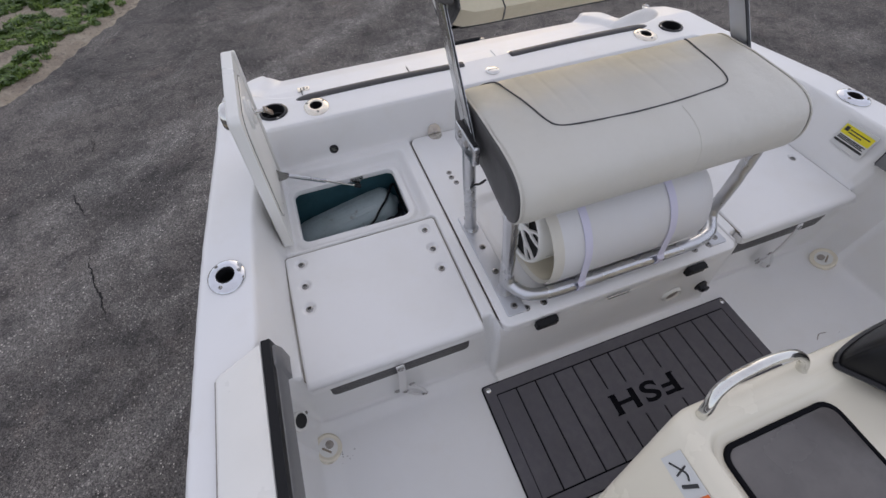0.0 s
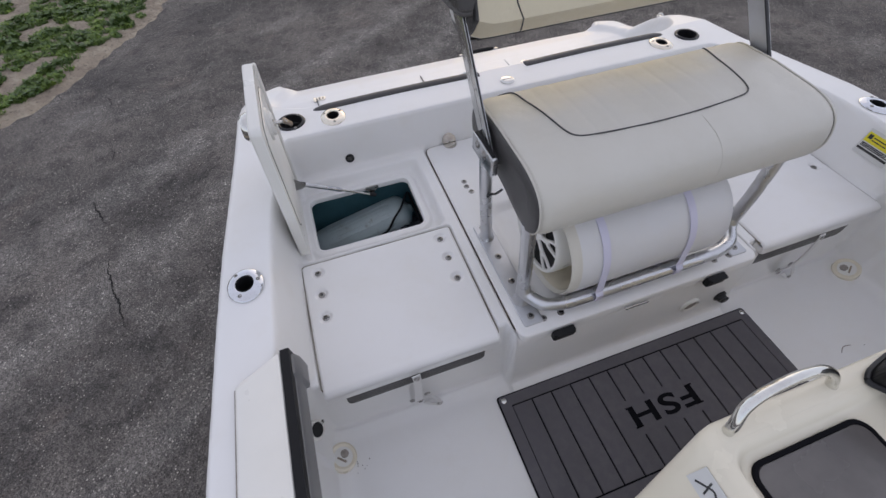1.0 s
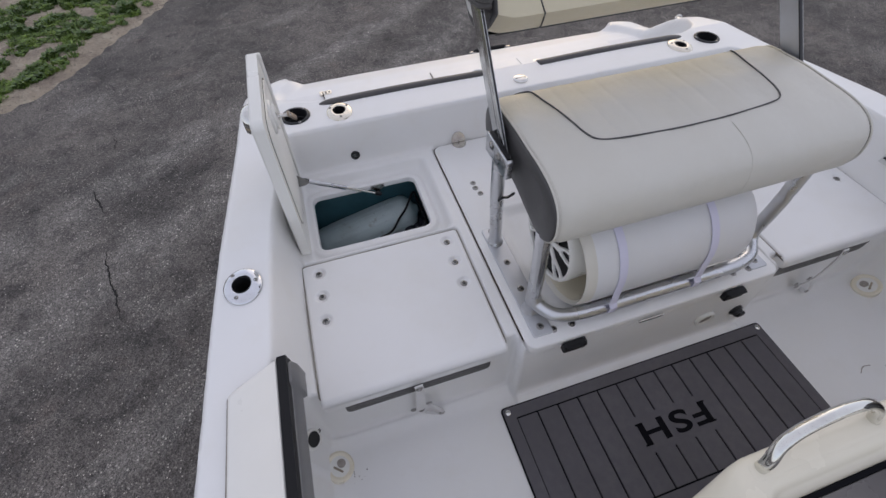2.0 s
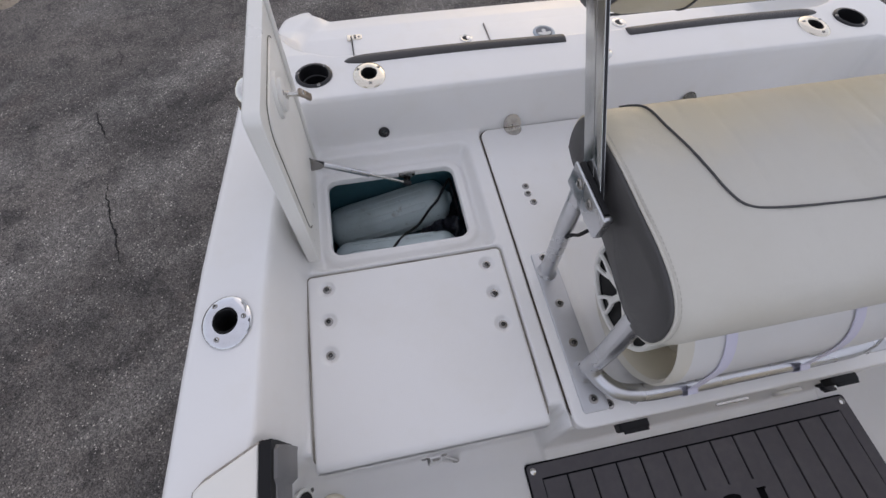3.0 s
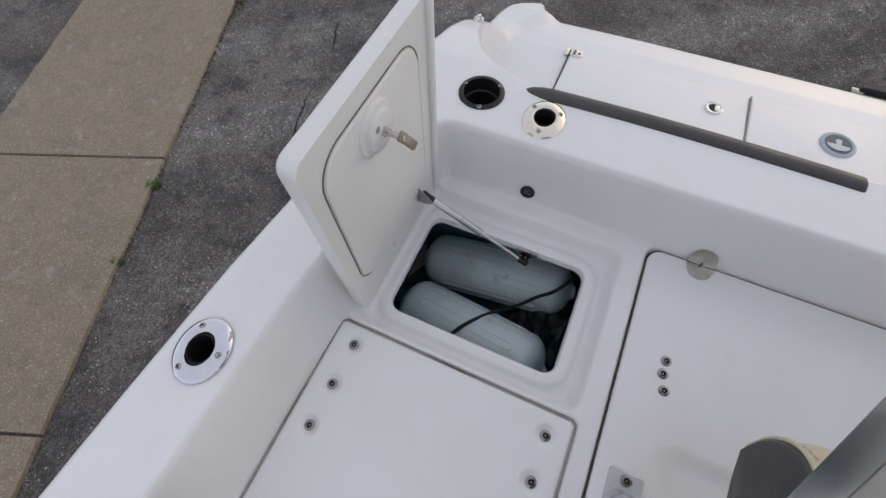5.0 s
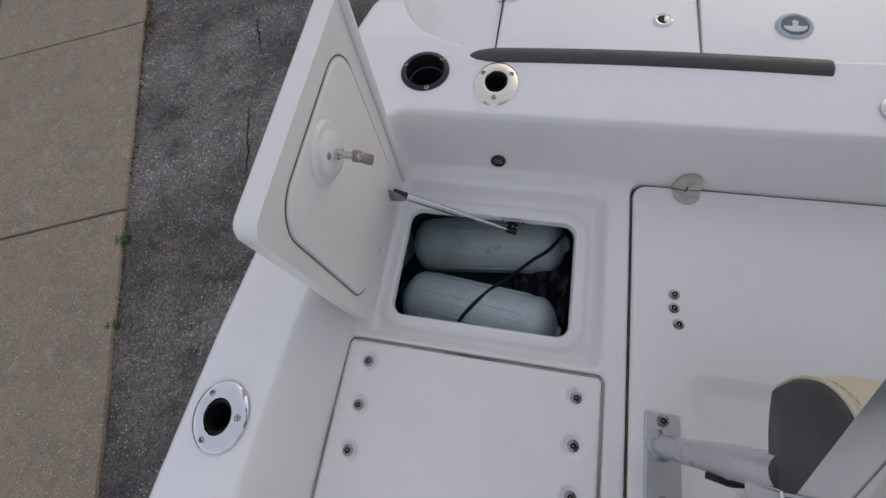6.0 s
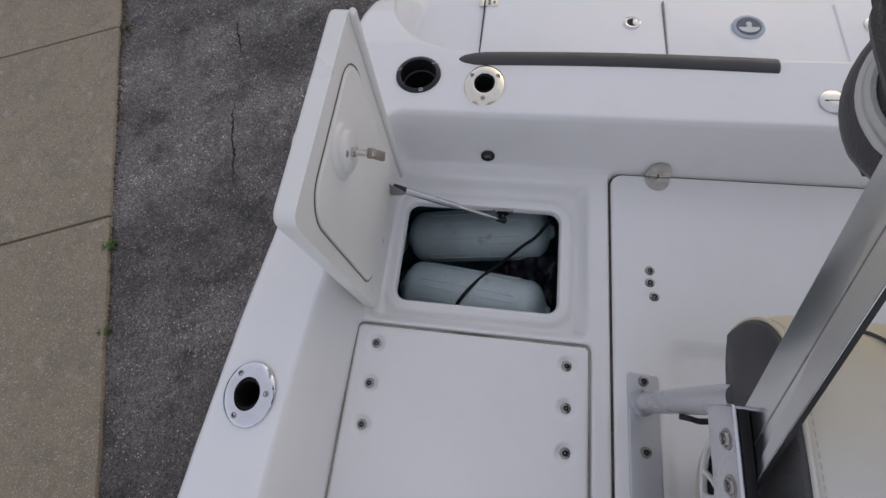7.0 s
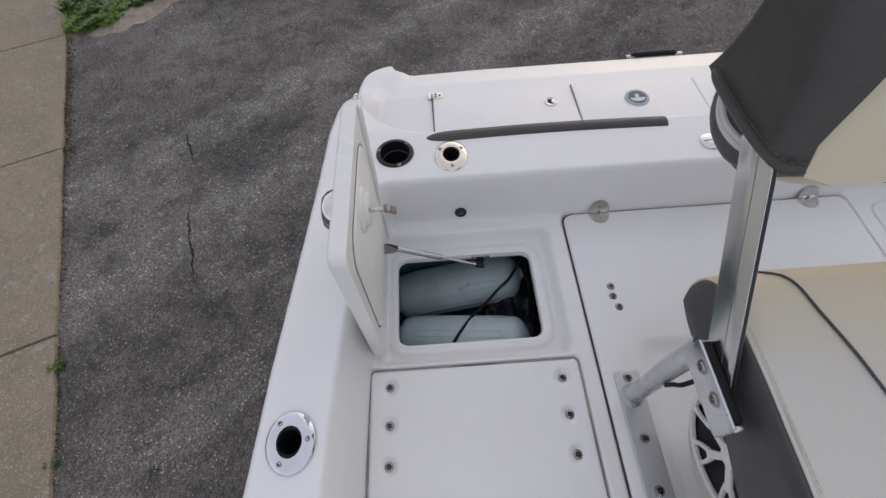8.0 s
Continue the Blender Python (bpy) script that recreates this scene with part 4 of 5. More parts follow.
def bolster(flip):
    """Tapered charcoal knee pad along the transom's after edge."""
    b = thing("transom_bolster", (0, 0, 0), "slim charcoal vinyl bolster along the transom edge", "bolster", "transom bolsters")
    rings = []
    n = 30
    for i in range(n + 7):
        t = i / n if i < n else 1 - (0.030, 0.020, 0.012, 0.006, 0.003, 0.001, 0.0)[i - n]
        x = -0.844 + 0.724 * t
        y = 0.1665 + 0.008 * math.sin(math.pi * t)
        w = 0.0225 * min(1, (t * 9) ** 0.5 + 0.12) * min(1, ((1 - t) * 40) ** 0.5 + 0.55)
        h = 0.017 * min(1, (t * 9) ** 0.5 + 0.15) * min(1, ((1 - t) * 40) ** 0.5 + 0.45)
        rings.append([(x if not flip else 2 * CX - x, y + w * math.cos(a), 0.155 + h * max(-0.3, math.sin(a)) ** 1) for a in np.linspace(0, 2 * math.pi, 17)[:-1]])
    part("pad", loft(rings), vinyl_dark, b)
    part("welt", tube([ring[12] for ring in rings[1:-1]], 0.0022, 6), piping, b)
    return b


bolster(False)
bolster(True)

# ---- swim platform fittings ----
PLAT = lambda y: float(np.interp(y, [0.2, 0.64, 0.72, 0.86], [-0.062, -0.075, -0.085, -0.124]))
for x0, x1, y0, y1 in ((-0.808, -0.256, 0.215, 0.640), (-0.250, 2 * CX + 0.250, 0.215, 0.640), (2 * CX + 0.256, 2 * CX + 0.808, 0.215, 0.640)):
    p = part("platform_hatch", slab(x0, x1, y0, y1, 0.008, -0.012, 0.0035, 0.003), nonskid, boat, "flush white platform hatch")
    p.matrix_basis = Matrix.Translation((0, 0, -0.0685)) @ pose(0, 0.4275, 0, -1.77, 0, 0) @ pose(0, -0.4275, 0)
part("platform_seam", box(-0.2545, -0.2515, 0.222, 0.64, -0.082, -0.0660), drain_grey, boat, "grubby grey hatch joint")
part("platform_seam", box(-0.8115, -0.8085, 0.222, 0.64, -0.082, -0.0655), hole_black, boat)


def ring_pull(at, r):
    h = thing("ring_pull", Matrix.Translation(at), "round stainless flush latch on the swim platform", "latch", "platform latches")
    part("bezel", lathe([(r, 0), (r, 0.002), (r * 0.8, 0.005), (r * 0.62, 0.004), (r * 0.55, 0.001)], 32, cap1=False), chrome, h)
    part("core", lathe([(r * 0.60, 0.0030), (0.001, 0.0030)], 24, cap0=False), hole_black, h)
    part("tongue", slab(r * 0.05, r * 0.6, -r * 0.45, r * 0.45, r * 0.25, 0.001, 0.005, 0.001), chrome, h)
    return h


ring_pull((-0.349, 0.548, PLAT(0.548) + 0.004), 0.026)
ring_pull((2 * CX + 0.349, 0.548, PLAT(0.548) + 0.004), 0.031)
puck = thing("deck_badge", (-0.018, 0.535, PLAT(0.535) + 0.004), "round pale blue and chrome cap in the swim platform", "cap")
part("bezel", lathe([(0.046, 0), (0.046, 0.003), (0.042, 0.006), (0.037, 0.0065), (0.0345, 0.003), (0.033, 0.0025)], 36, cap1=False), logo_blue, puck)
part("face", lathe([(0.0345, 0.0035), (0.001, 0.004)], 32, cap0=False), logo_slate, puck)
bowl = [(0.029 * math.cos(a), -0.004 + 0.020 * math.sin(a)) for a in np.linspace(math.pi, 2 * math.pi, 15)]
part("raised_mark", loft([[(x, y, 0.003) for x, y in bowl], [(x, y, 0.0062) for x, y in bowl]]), label_paper, puck)
for x in (-0.013, 0.013):
    part("raised_mark", lathe([(0.006, 0.003), (0.006, 0.0065), (0.001, 0.0065)], 14), label_paper, puck).location = (x, -0.012, 0)
mark = [(-0.016, -0.014), (0.016, -0.014), (0.006, 0.0), (0.008, 0.010), (-0.008, 0.010), (-0.006, 0.0)]
part("raised_mark", loft([[(x, y, 0.003) for x, y in mark], [(x, y, 0.006) for x, y in mark]]), label_paper, puck)
part("raised_mark", lathe([(0.008, 0.003), (0.008, 0.0065), (0.001, 0.0065)], 14), label_paper, puck).location = (0, 0.009, 0)
hinge = thing("platform_hinge", (-0.805, 0.632, PLAT(0.63) + 0.0035), "small stainless hinge on the platform hatch", "hinge")
part("leaf", slab(-0.006, 0.038, -0.016, 0.016, 0.010, 0, 0.003, 0.001), satin, hinge)
part("leaf", slab(-0.022, -0.007, -0.018, 0.018, 0.004, 0, 0.003, 0.001), satin, hinge)
for x, y in ((0.01, -0.006), (0.01, 0.007), (0.026, 0.0)):
    screw(hinge, (x, y, 0.003), True)
ladder = thing("ladder_grip", (0.175, 0.862, -0.128), "black rubber grip at the platform's after edge", "grip")
part("grip", tube(smooth_path([(-0.092, 0.004, 0), (-0.075, 0.010, 0.004), (0.075, 0.010, 0.004), (0.092, 0.004, 0)], 6), 0.011, 12), rubber, ladder)
part("bracket", box(-0.124, -0.088, -0.010, 0.012, -0.007, 0.006, 0.003), steel, ladder)
part("bracket", box(0.088, 0.124, -0.010, 0.012, -0.007, 0.006, 0.003), steel, ladder)

# ---- cockpit front face fittings ----


def on_face(x, z, push=0.0):
    return Matrix.Translation((x, -0.962 - push, z)) @ pose(0, 0, 0, 90, 0, 0)


for x in (-0.302, 2 * CX + 0.268):
    b = thing("rubber_bumper", on_face(x, -0.026), "black rubber bumper latch on the seat base", "bumper", "rubber bumpers")
    part("pad", slab(-0.036, 0.036, -0.019, 0.019, 0.008, -0.004, 0.014, 0.005), rubber, b)
    part("lip", slab(-0.03, 0.03, 0.012, 0.019, 0.003, 0.012, 0.02, 0.002), rubber, b)
pl = thing("vent_slot_plate", on_face(-0.048, -0.020), "narrow chrome slot plate on the seat base", "slot plate")
part("plate", slab(-0.042, 0.042, -0.004, 0.004, 0.003, -0.002, 0.003, 0.001), hinge_steel, pl)
part("slot", slab(-0.038, 0.038, -0.0025, 0.0022, 0.001, 0.002, 0.0036, 0.0003), hole_black, pl)
dr = thing("round_drain", on_face(0.232, -0.185), "round chrome-rimmed drain cap", "drain")
part("rim", lathe([(0.036, -0.004), (0.036, 0.004), (0.030, 0.008), (0.023, 0.004)], 32, cap1=False), lid_white, dr)
part("cap", lathe([(0.024, 0.003), (0.001, 0.005)], 24, cap0=False), drain_grey, dr)
sk = thing("power_socket", on_face(0.372, -0.205), "black round socket with a rubber cap", "socket")
part("body", lathe([(0.024, -0.004), (0.024, 0.004), (0.018, 0.008), (0.016, 0.018), (0.001, 0.018)], 28), black_plastic, sk)
part("cap", slab(-0.010, 0.018, -0.013, 0.013, 0.008, 0.016, 0.024, 0.003), black_plastic, sk)


def strap_latch(x):
    s = thing("strap_latch", (x, -0.936, -0.045), "milky vinyl strap latch below the hatch lid", "strap latch", "strap latches")
    path = smooth_path([(0, -0.006, 0.020), (0.001, -0.010, -0.01), (-0.004, -0.014, -0.10), (-0.008, -0.008, -0.17), (-0.006, 0.004, -0.205)], 6)
    bm = loft([[(p.x - 0.012, p.y, p.z), (p.x + 0.012, p.y + 0.001, p.z), (p.x + 0.012, p.y - 0.003, p.z), (p.x - 0.012, p.y - 0.004, p.z)] for p in path])
    part("strap", bm, clear_strap, s)
    loop = smooth_path([(0.024, 0.002, -0.178), (0.036, -0.004, -0.19), (0.056, -0.010, -0.225), (0.060, -0.014, -0.255), (0.040, -0.010, -0.252), (0.010, -0.004, -0.222)], 5)
    part("loop", loft([[(p.x - 0.004, p.y, p.z - 0.004), (p.x + 0.004, p.y, p.z + 0.004), (p.x + 0.004, p.y - 0.003, p.z + 0.004), (p.x - 0.004, p.y - 0.003, p.z - 0.004)] for p in loop]), clear_strap, s)
    for q in ((0, -0.011, 0.006), (-0.026, 0.004, -0.195), (-0.002, 0.004, -0.222), (0.024, 0.004, -0.178), (0.058, -0.014, -0.255)):
        screw(s, None, False, Matrix.Translation(q) @ pose(0, 0, 0, 90, 0, 0))
    return s


strap_latch(-0.756)
strap_latch(0.715)


def sole_drain(x, y, tilt):
    d = thing("sole_drain", Matrix.Translation((x, y, SOLE + 0.024)) @ pose(0, 0, 0, 0, tilt, 0) @ pose(0, 0, 0, 0, 0, -1.3 * tilt), "round white deck drain in the cockpit corner", "drain", "cockpit drains")
    part("rim", lathe([(0.046, -0.016), (0.044, 0.003), (0.038, 0.006), (0.030, 0.003)], 32, cap1=False), cream_gel, d)
    part("grate", lathe([(0.031, 0.002), (0.001, 0.003)], 24, cap0=False), lid_white, d)
    part("plug", lathe([(0.013, 0.002), (0.013, 0.0055), (0.001, 0.006)], 20), drain_grey, d, "grey drain plug").location = (0.0, 0.009, 0)
    for k in range(3):
        part("slot", slab(-0.016, 0.016, -0.003, 0.003, 0.002, 0.002, 0.0045, 0.0004), soil if k == 0 else lid_white, d).location = (0, -0.010 + 0.010 * k, 0)
    return d


sole_drain(-1.036, -1.008, 27)
sole_drain(1.000, -1.004, -27)
specks = bmesh.new()
rng = random.Random(12)
for _ in range(18):
    px, py = (-0.990 + rng.gauss(0, 0.018), -1.040 + rng.gauss(0, 0.018)) if rng.random() < 0.6 else (rng.uniform(-0.95, 0.9), rng.uniform(-1.3, -1.0))
    e = rng.uniform(0.0008, 0.0022)
    bmesh.ops.create_icosphere(specks, subdivisions=1, radius=e, matrix=Matrix.Translation((px, py, SOLE + e * 0.5)))
tagged(part("dirt_specks", specks, crumbs), "dark dirt specks scattered on the white sole", "dirt", kind="stuff")
for pts in (((0.70, -1.262), (0.725, -1.247), (0.755, -1.250)), ((0.99, -1.172), (1.015, -1.163), (1.035, -1.176))):
    part("scuff_mark", tube(smooth_path([(x, y, SOLE + 0.0002) for x, y in pts], 6), 0.0016, 6, flat=0.3), drain_grey, boat, "faint grey scuff on the white sole")
ho = thing("hose_outlet", Matrix.Translation((-1.058, -0.972, -0.085)) @ pose(0, 0, 0, 0, 58, -20), "dark round hose outlet in the cockpit side", "outlet")
part("rim", lathe([(0.028, -0.004), (0.028, 0.004), (0.022, 0.006), (0.018, 0.0)], 28, cap1=False), lid_white, ho)
part("bore", lathe([(0.0200, 0.0052), (0.012, 0.0040), (0.001, 0.0036)], 24, cap0=False), hole_black, ho)
screw(ho, (0.012, 0.024, 0.004), True)

# ---- coaming bolsters along the gunwales forward ----


def coaming(s):
    mx = lambda x: x if s > 0 else 2 * CX - x
    c = thing("coaming_pad", (0, 0, 0), "raised white coaming panel edged with a black and grey pad", "coaming pad", "coaming pads")
    top = [(-1.150, -0.931), (-1.137, -0.921), (-1.056, -0.882), (-1.046, -0.878), (-1.046, -2.6), (-1.176, -2.6)]
    rings = [[(mx(x), y, 0.190) for x, y in top], [(mx(x), y, 0.218) for x, y in top], [(mx(x + (0.003 if x < -1.1 else -0.002)), y - 0.003, 0.223) for x, y in top], [(mx(x + (0.008 if x < -1.1 else -0.005)), y - 0.008, 0.225) for x, y in top]]
    part("panel", loft(rings), lid_white, c)
    # solid grey tube, its colour stands for the shadow in the panel gap
    part("panel_gap", tube([(mx(-1.180), -2.6, 0.2125), (mx(-1.154), -0.931, 0.2045), (mx(-1.138), -0.917, 0.2045), (mx(-1.056), -0.878, 0.2045), (mx(-1.046), -0.875, 0.2045)], 0.004, 8), drain_grey, c, "grey tube standing for the shadow gap round the panel")
    prof = [(-1.046, 0.226), (-1.026, 0.226), (-1.024, 0.20), (-1.026, 0.11), (-1.046, 0.11)]
    part("edge_strip", loft([[(mx(x), -0.876, z) for x, z in prof], [(mx(x), -2.6, z) for x, z in prof]]), rubber, c, "black rubber edge strip")
    prof = [(-1.0265, 0.216), (-1.020, 0.213), (-1.012, 0.190), (-1.010, 0.13), (-1.014, 0.115), (-1.0265, 0.115)]
    rings = [[(mx(x), y, z * k) for x, z in prof] for y, k in ((-0.884, 0.96), (-0.892, 1.0), (-0.936, 1.0))]
    prof2 = [(-1.0265, 0.208), (-1.0225, 0.205), (-1.0195, 0.185), (-1.0185, 0.14), (-1.020, 0.130), (-1.0265, 0.128)]
    rings += [[(mx(x), y, z) for x, z in prof2] for y in (-0.945, -2.6)]
    part("pad", loft(rings), pad_grey, c, "charcoal vinyl side pad")
    return c


coaming(1)
coaming(-1)

# warning label on the starboard side wall
wl = thing("warning_label", Matrix.Translation((1.0105, -0.772, 0.132)) @ pose(0, 0, 0, 0, -83, 0) @ pose(0, 0, 0, 0, 0, -90), "yellow, white and black printed warning label on the side wall", "label")
part("sheet", box(-0.058, 0.058, -0.045, 0.045, 0.0, 0.0012), label_paper, wl)
part("yellow_band", box(-0.054, 0.054, 0.0, 0.034, 0.0012, 0.002), label_yellow, wl)
part("black_band", box(-0.054, 0.054, -0.030, -0.022, 0.0012, 0.002), label_black, wl)
part("emblem", box(-0.048, -0.034, 0.012, 0.028, 0.002, 0.0026), label_black, wl)
for k, (a, b) in enumerate(((-0.03, 0.045), (-0.03, 0.02), (-0.05, 0.05), (-0.05, 0.04), (-0.05, 0.048))):
    y = (0.022, 0.012, -0.006, -0.011, -0.016)[k]
    part("text_bar", box(a, b, y - 0.0018, y + 0.0018, 0.002 if k < 2 else 0.0012, 0.0026 if k < 2 else 0.0019), label_black if k < 2 else piping, wl)

# ---- leaning post ----
post = thing("leaning_post", (0, 0, 0.005), "leaning post seat with a light grey vinyl cushion on aluminium tubes", "seat")
post.matrix_basis = Matrix()
TR = 0.0195


def plate_side(s):
    mx = lambda x: x if s > 0 else 2 * CX - x
    a, b = sorted((mx(-0.413), mx(-0.351)))
    p = part("foot_plate", slab(a, b, -0.925, -0.509, 0.008, 0.004, 0.0095, 0.003), painted_alloy, post, "satin silver mounting plate")
    for y in (-0.525, -0.660, -0.764, -0.898):
        screw(p, (mx(-0.382), y, 0.0095))
    return p


SEAT_MID = 0.002
for s in (1, -1):
    mx = lambda x: x if s > 0 else 2 * CX - x
    ml = lambda x: x if s > 0 else 2 * SEAT_MID - x
    plate_side(s)
    part("after_leg", tube(smooth_path([(mx(-0.385), -0.568, 0.006), (mx(-0.391), -0.568, 0.10), (mx(-0.400), -0.567, 0.25), (mx(-0.407), -0.567, 0.408)], 6), TR, 20), anodised, post)
    part("weld", lathe([(0.027, 0), (0.026, 0.004), (0.021, 0.009), (0.0195, 0.014)], 24, cap0=False, cap1=False), anodised, post).location = (mx(-0.3853), -0.568, 0.008)
    part("fore_leg", tube(smooth_path([(mx(-0.384), -0.835, 0.006), (mx(-0.386), -0.835, 0.07), (mx(-0.392), -0.835, 0.20), (mx(-0.400), -0.825, 0.36)], 6), TR, 20), anodised, post)
    part("weld", lathe([(0.027, 0), (0.026, 0.004), (0.021, 0.009), (0.0195, 0.014)], 24, cap0=False, cap1=False), anodised, post).location = (mx(-0.384), -0.835, 0.008)
    part("hook", tube(smooth_path([(mx(-0.404), -0.590, 0.226), (mx(-0.392), -0.592, 0.237), (mx(-0.378), -0.594, 0.236), (mx(-0.356), -0.590, 0.243)], 4), 0.0045, 8, flat=0.6), black_plastic, post)
    # clamp that carries the backrest arm
    cl = part("clamp", box(-0.014, -0.0085, -0.060, 0.060, -0.027, 0.027, 0.0025, 3), anodised, post, "bent aluminium clamp with two screws")
    cl.matrix_basis = Matrix.Translation((ml(-0.438), -0.637, 0.4415)) @ Matrix.Diagonal((s, 1, 1, 1))
    part("clamp_nose", box(-0.0138, 0.004, -0.0635, -0.052, -0.0275, 0.0265, 0.005, 3), anodised, cl)
    part("clamp_tail", box(-0.0125, 0.010, 0.050, 0.0595, -0.0265, 0.0245, 0.003, 2), anodised, cl)
    part("liner", box(-0.0088, 0.0015, -0.052, 0.056, -0.024, 0.0285, 0.0015), rubber, cl)
    for dy in (-0.019, 0.025):
        screw(cl, None, False, pose(-0.0140, dy, 0.010, 0, -90, 0))
    # flat backrest arm
    arm = part("backrest_arm", slab(-0.0240, 0.0330, -0.075, 0.50, 0.003, 0.003, 0.009, 0.0012), brushed, post, "flat polished aluminium backrest arm")
    ang = math.degrees(math.atan2(0.768, 0.64))
    arm.matrix_basis = Matrix.Translation((ml(-0.427), -0.6155, 0.453)) @ pose(0, 0, 0, ang, 0, 0) @ pose(0, 0, 0, 0, -90 * s, 0)
    part("groove", box(0.0085, 0.0098, -0.06, 0.49, 0.008, 0.0094), steel, arm)
    part("groove", box(0.0300, 0.0336, -0.06, 0.49, 0.0035, 0.0082), black_plastic, arm)
    part("trim", box(-0.0262, -0.0235, -0.02, 0.49, -0.007, 0.005, 0.001), black_plastic, arm)
    part("inner_face", box(-0.022, 0.031, -0.06, 0.49, 0.0008, 0.0029, 0.0006), painted_alloy, arm, "pale satin inner face")

loop = [(-0.384, -0.835, 0.085), (-0.378, -0.850, 0.058), (-0.345, -0.890, 0.048), (-0.290, -0.908, 0.046), (-0.20, -0.912, 0.046)]
loop = loop + [(CX, -0.912, 0.046)] + [(2 * CX - x, y, z) for x, y, z in loop[::-1]]
part("foot_rail", tube(smooth_path(loop, 8), TR, 20), anodised, post, "bent polished tube across the front")
for x in (-0.348, -0.290, 2 * CX + 0.290, 2 * CX + 0.348):
    screw(hatch, (x, -0.915, 0.004))

# seat cushion: a lofted section with rounded ends
SECTION = [(-0.480, 0.405), (-0.473, 0.440), (-0.482, 0.478), (-0.512, 0.504), (-0.570, 0.509), (-0.640, 0.513), (-0.720, 0.511), (-0.790, 0.504), (-0.840, 0.489), (-0.872, 0.462), (-0.886, 0.422), (-0.884, 0.385), (-0.868, 0.358), (-0.840, 0.345), (-0.780, 0.352), (-0.700, 0.368), (-0.60, 0.382), (-0.52, 0.392)]
sec = smooth_path([(0, y, z) for y, z in SECTION + SECTION[:1]], 4)[:-1]
SMID = Vector((0, -0.70, 0.435))
SX0, SX1 = -0.414, 0.418


def cushion_ring(x, shrink, crown=0.0, pleats=False):
    out = []
    for p in sec:
        d = (p - SMID).normalized()
        q = p - d * shrink
        w = crown * max(0, d.z) * 1.0
        if pleats and p.z > 0.48 and p.y > -0.762:
            w -= (0.0011 + 0.0006 * math.sin(x * 23)) * max(0, math.cos(2 * math.pi * (x + 0.006 * math.sin(x * 31)) / 0.068)) ** 8 * min(1, (p.y + 0.762) / 0.03)
        out.append((x, q.y, q.z + w))
    return out


rings = []
for i in range(145):
    t = i / 144
    x = SX0 + 0.006 + (SX1 - SX0 - 0.012) * t
    e = min(t, 1 - t)
    shrink = 0.010 * max(0, 1 - e / 0.04) ** 2
    rings.append(cushion_ring(x, shrink, 0.001 * math.sin(math.pi * t) + 0.0010 * math.sin(t * 40), abs(x + 0.014) < 0.262))
seat = part("seat_cushion", loft(rings), vinyl, post, "light grey vinyl seat cushion", angle=60)
for s in (1, -1):
    mx = lambda x: x if s > 0 else 2 * SEAT_MID - x
    rings = [cushion_ring(mx(SX0 + 0.010), 0.0105), cushion_ring(mx(SX0 + 0.001), 0.0088), cushion_ring(mx(SX0 - 0.003), 0.013), cushion_ring(mx(SX0 - 0.004), 0.06)]
    part("end_panel", loft(rings, False, True), vinyl_dark, seat, "charcoal vinyl end panel", angle=60)
    pts = cushion_ring(mx(SX0 + 0.004), 0.0070)
    part("piping", tube(pts + pts[:1], 0.0024, 8), vinyl, seat)
    pts = cushion_ring(mx(SX0 - 0.0005), 0.0175)
    part("stitching", dashes(pts + pts[:1], 0.0007), thread, seat, "pale stitches round the end panel")
    pts = cushion_ring(mx(SX0 + 0.0115), -0.0004 + 0.010 * max(0, 1 - (0.0055 / 0.82) / 0.04) ** 2)
    part("stitching", dashes(pts + pts[:1], 0.0005), thread, seat, "fine stitches along the boxing seam")


def seat_top(y):
    ys_, zs_ = zip(*[(p.y, p.z) for p in sorted(sec, key=lambda p: p.y) if p.z > 0.435 and p.y > -0.885])
    return float(np.interp(y, ys_, zs_))


INSET = -0.014
path = [(-0.345, -0.488), (-0.318, -0.508), (-0.304, -0.564), (-0.293, -0.615), (-0.284, -0.665), (-0.275, -0.708), (-0.258, -0.735), (-0.215, -0.746), (-0.10, -0.755), (INSET, -0.757)]
path = path + [(2 * INSET - x, y) for x, y in path[-2::-1]]
pts = []
for p in smooth_path([(x, y, 0) for x, y in path], 8):
    pts.append((p.x, p.y, seat_top(p.y) + 0.002))
part("inset_piping", tube(pts, 0.0019, 8), piping, seat, "dark piping round the seat inset")
pts = [(CX + 0.075, p[1], p[2] + 0.0002) for p in cushion_ring(0, 0.0, 0.001) if p[1] < -0.76 and p[2] > 0.36]
part("seam", tube(pts, 0.0009, 5), vinyl, seat)

# backrest: a fat rounded cushion between the arms with charcoal end wraps
BSEC = [(-0.482, 0.670), (-0.425, 0.612), (-0.350, 0.590), (-0.298, 0.604), (-0.276, 0.655), (-0.296, 0.718), (-0.306, 0.770), (-0.308, 0.840), (-0.312, 0.900), (-0.332, 0.930), (-0.362, 0.925), (-0.392, 0.880), (-0.430, 0.800)]
BSEC = [(y + 0.010, z) for y, z in BSEC]
bsec = smooth_path([(0, y, z) for y, z in BSEC + BSEC[:1]], 4)[:-1]
BMID = Vector((0, -0.36, 0.78))


def back_ring(x, shrink):
    return [(x, *(p - (p - BMID).normalized() * shrink)[1:]) for p in bsec]


def mixed_ring(x, rear, front):
    out = []
    for p in bsec:
        f = max(0, min(1, (p.y + 0.42) / 0.06))
        q = p - (p - BMID).normalized() * (front + (rear - front) * f)
        out.append((x, q.y, q.z))
    return out


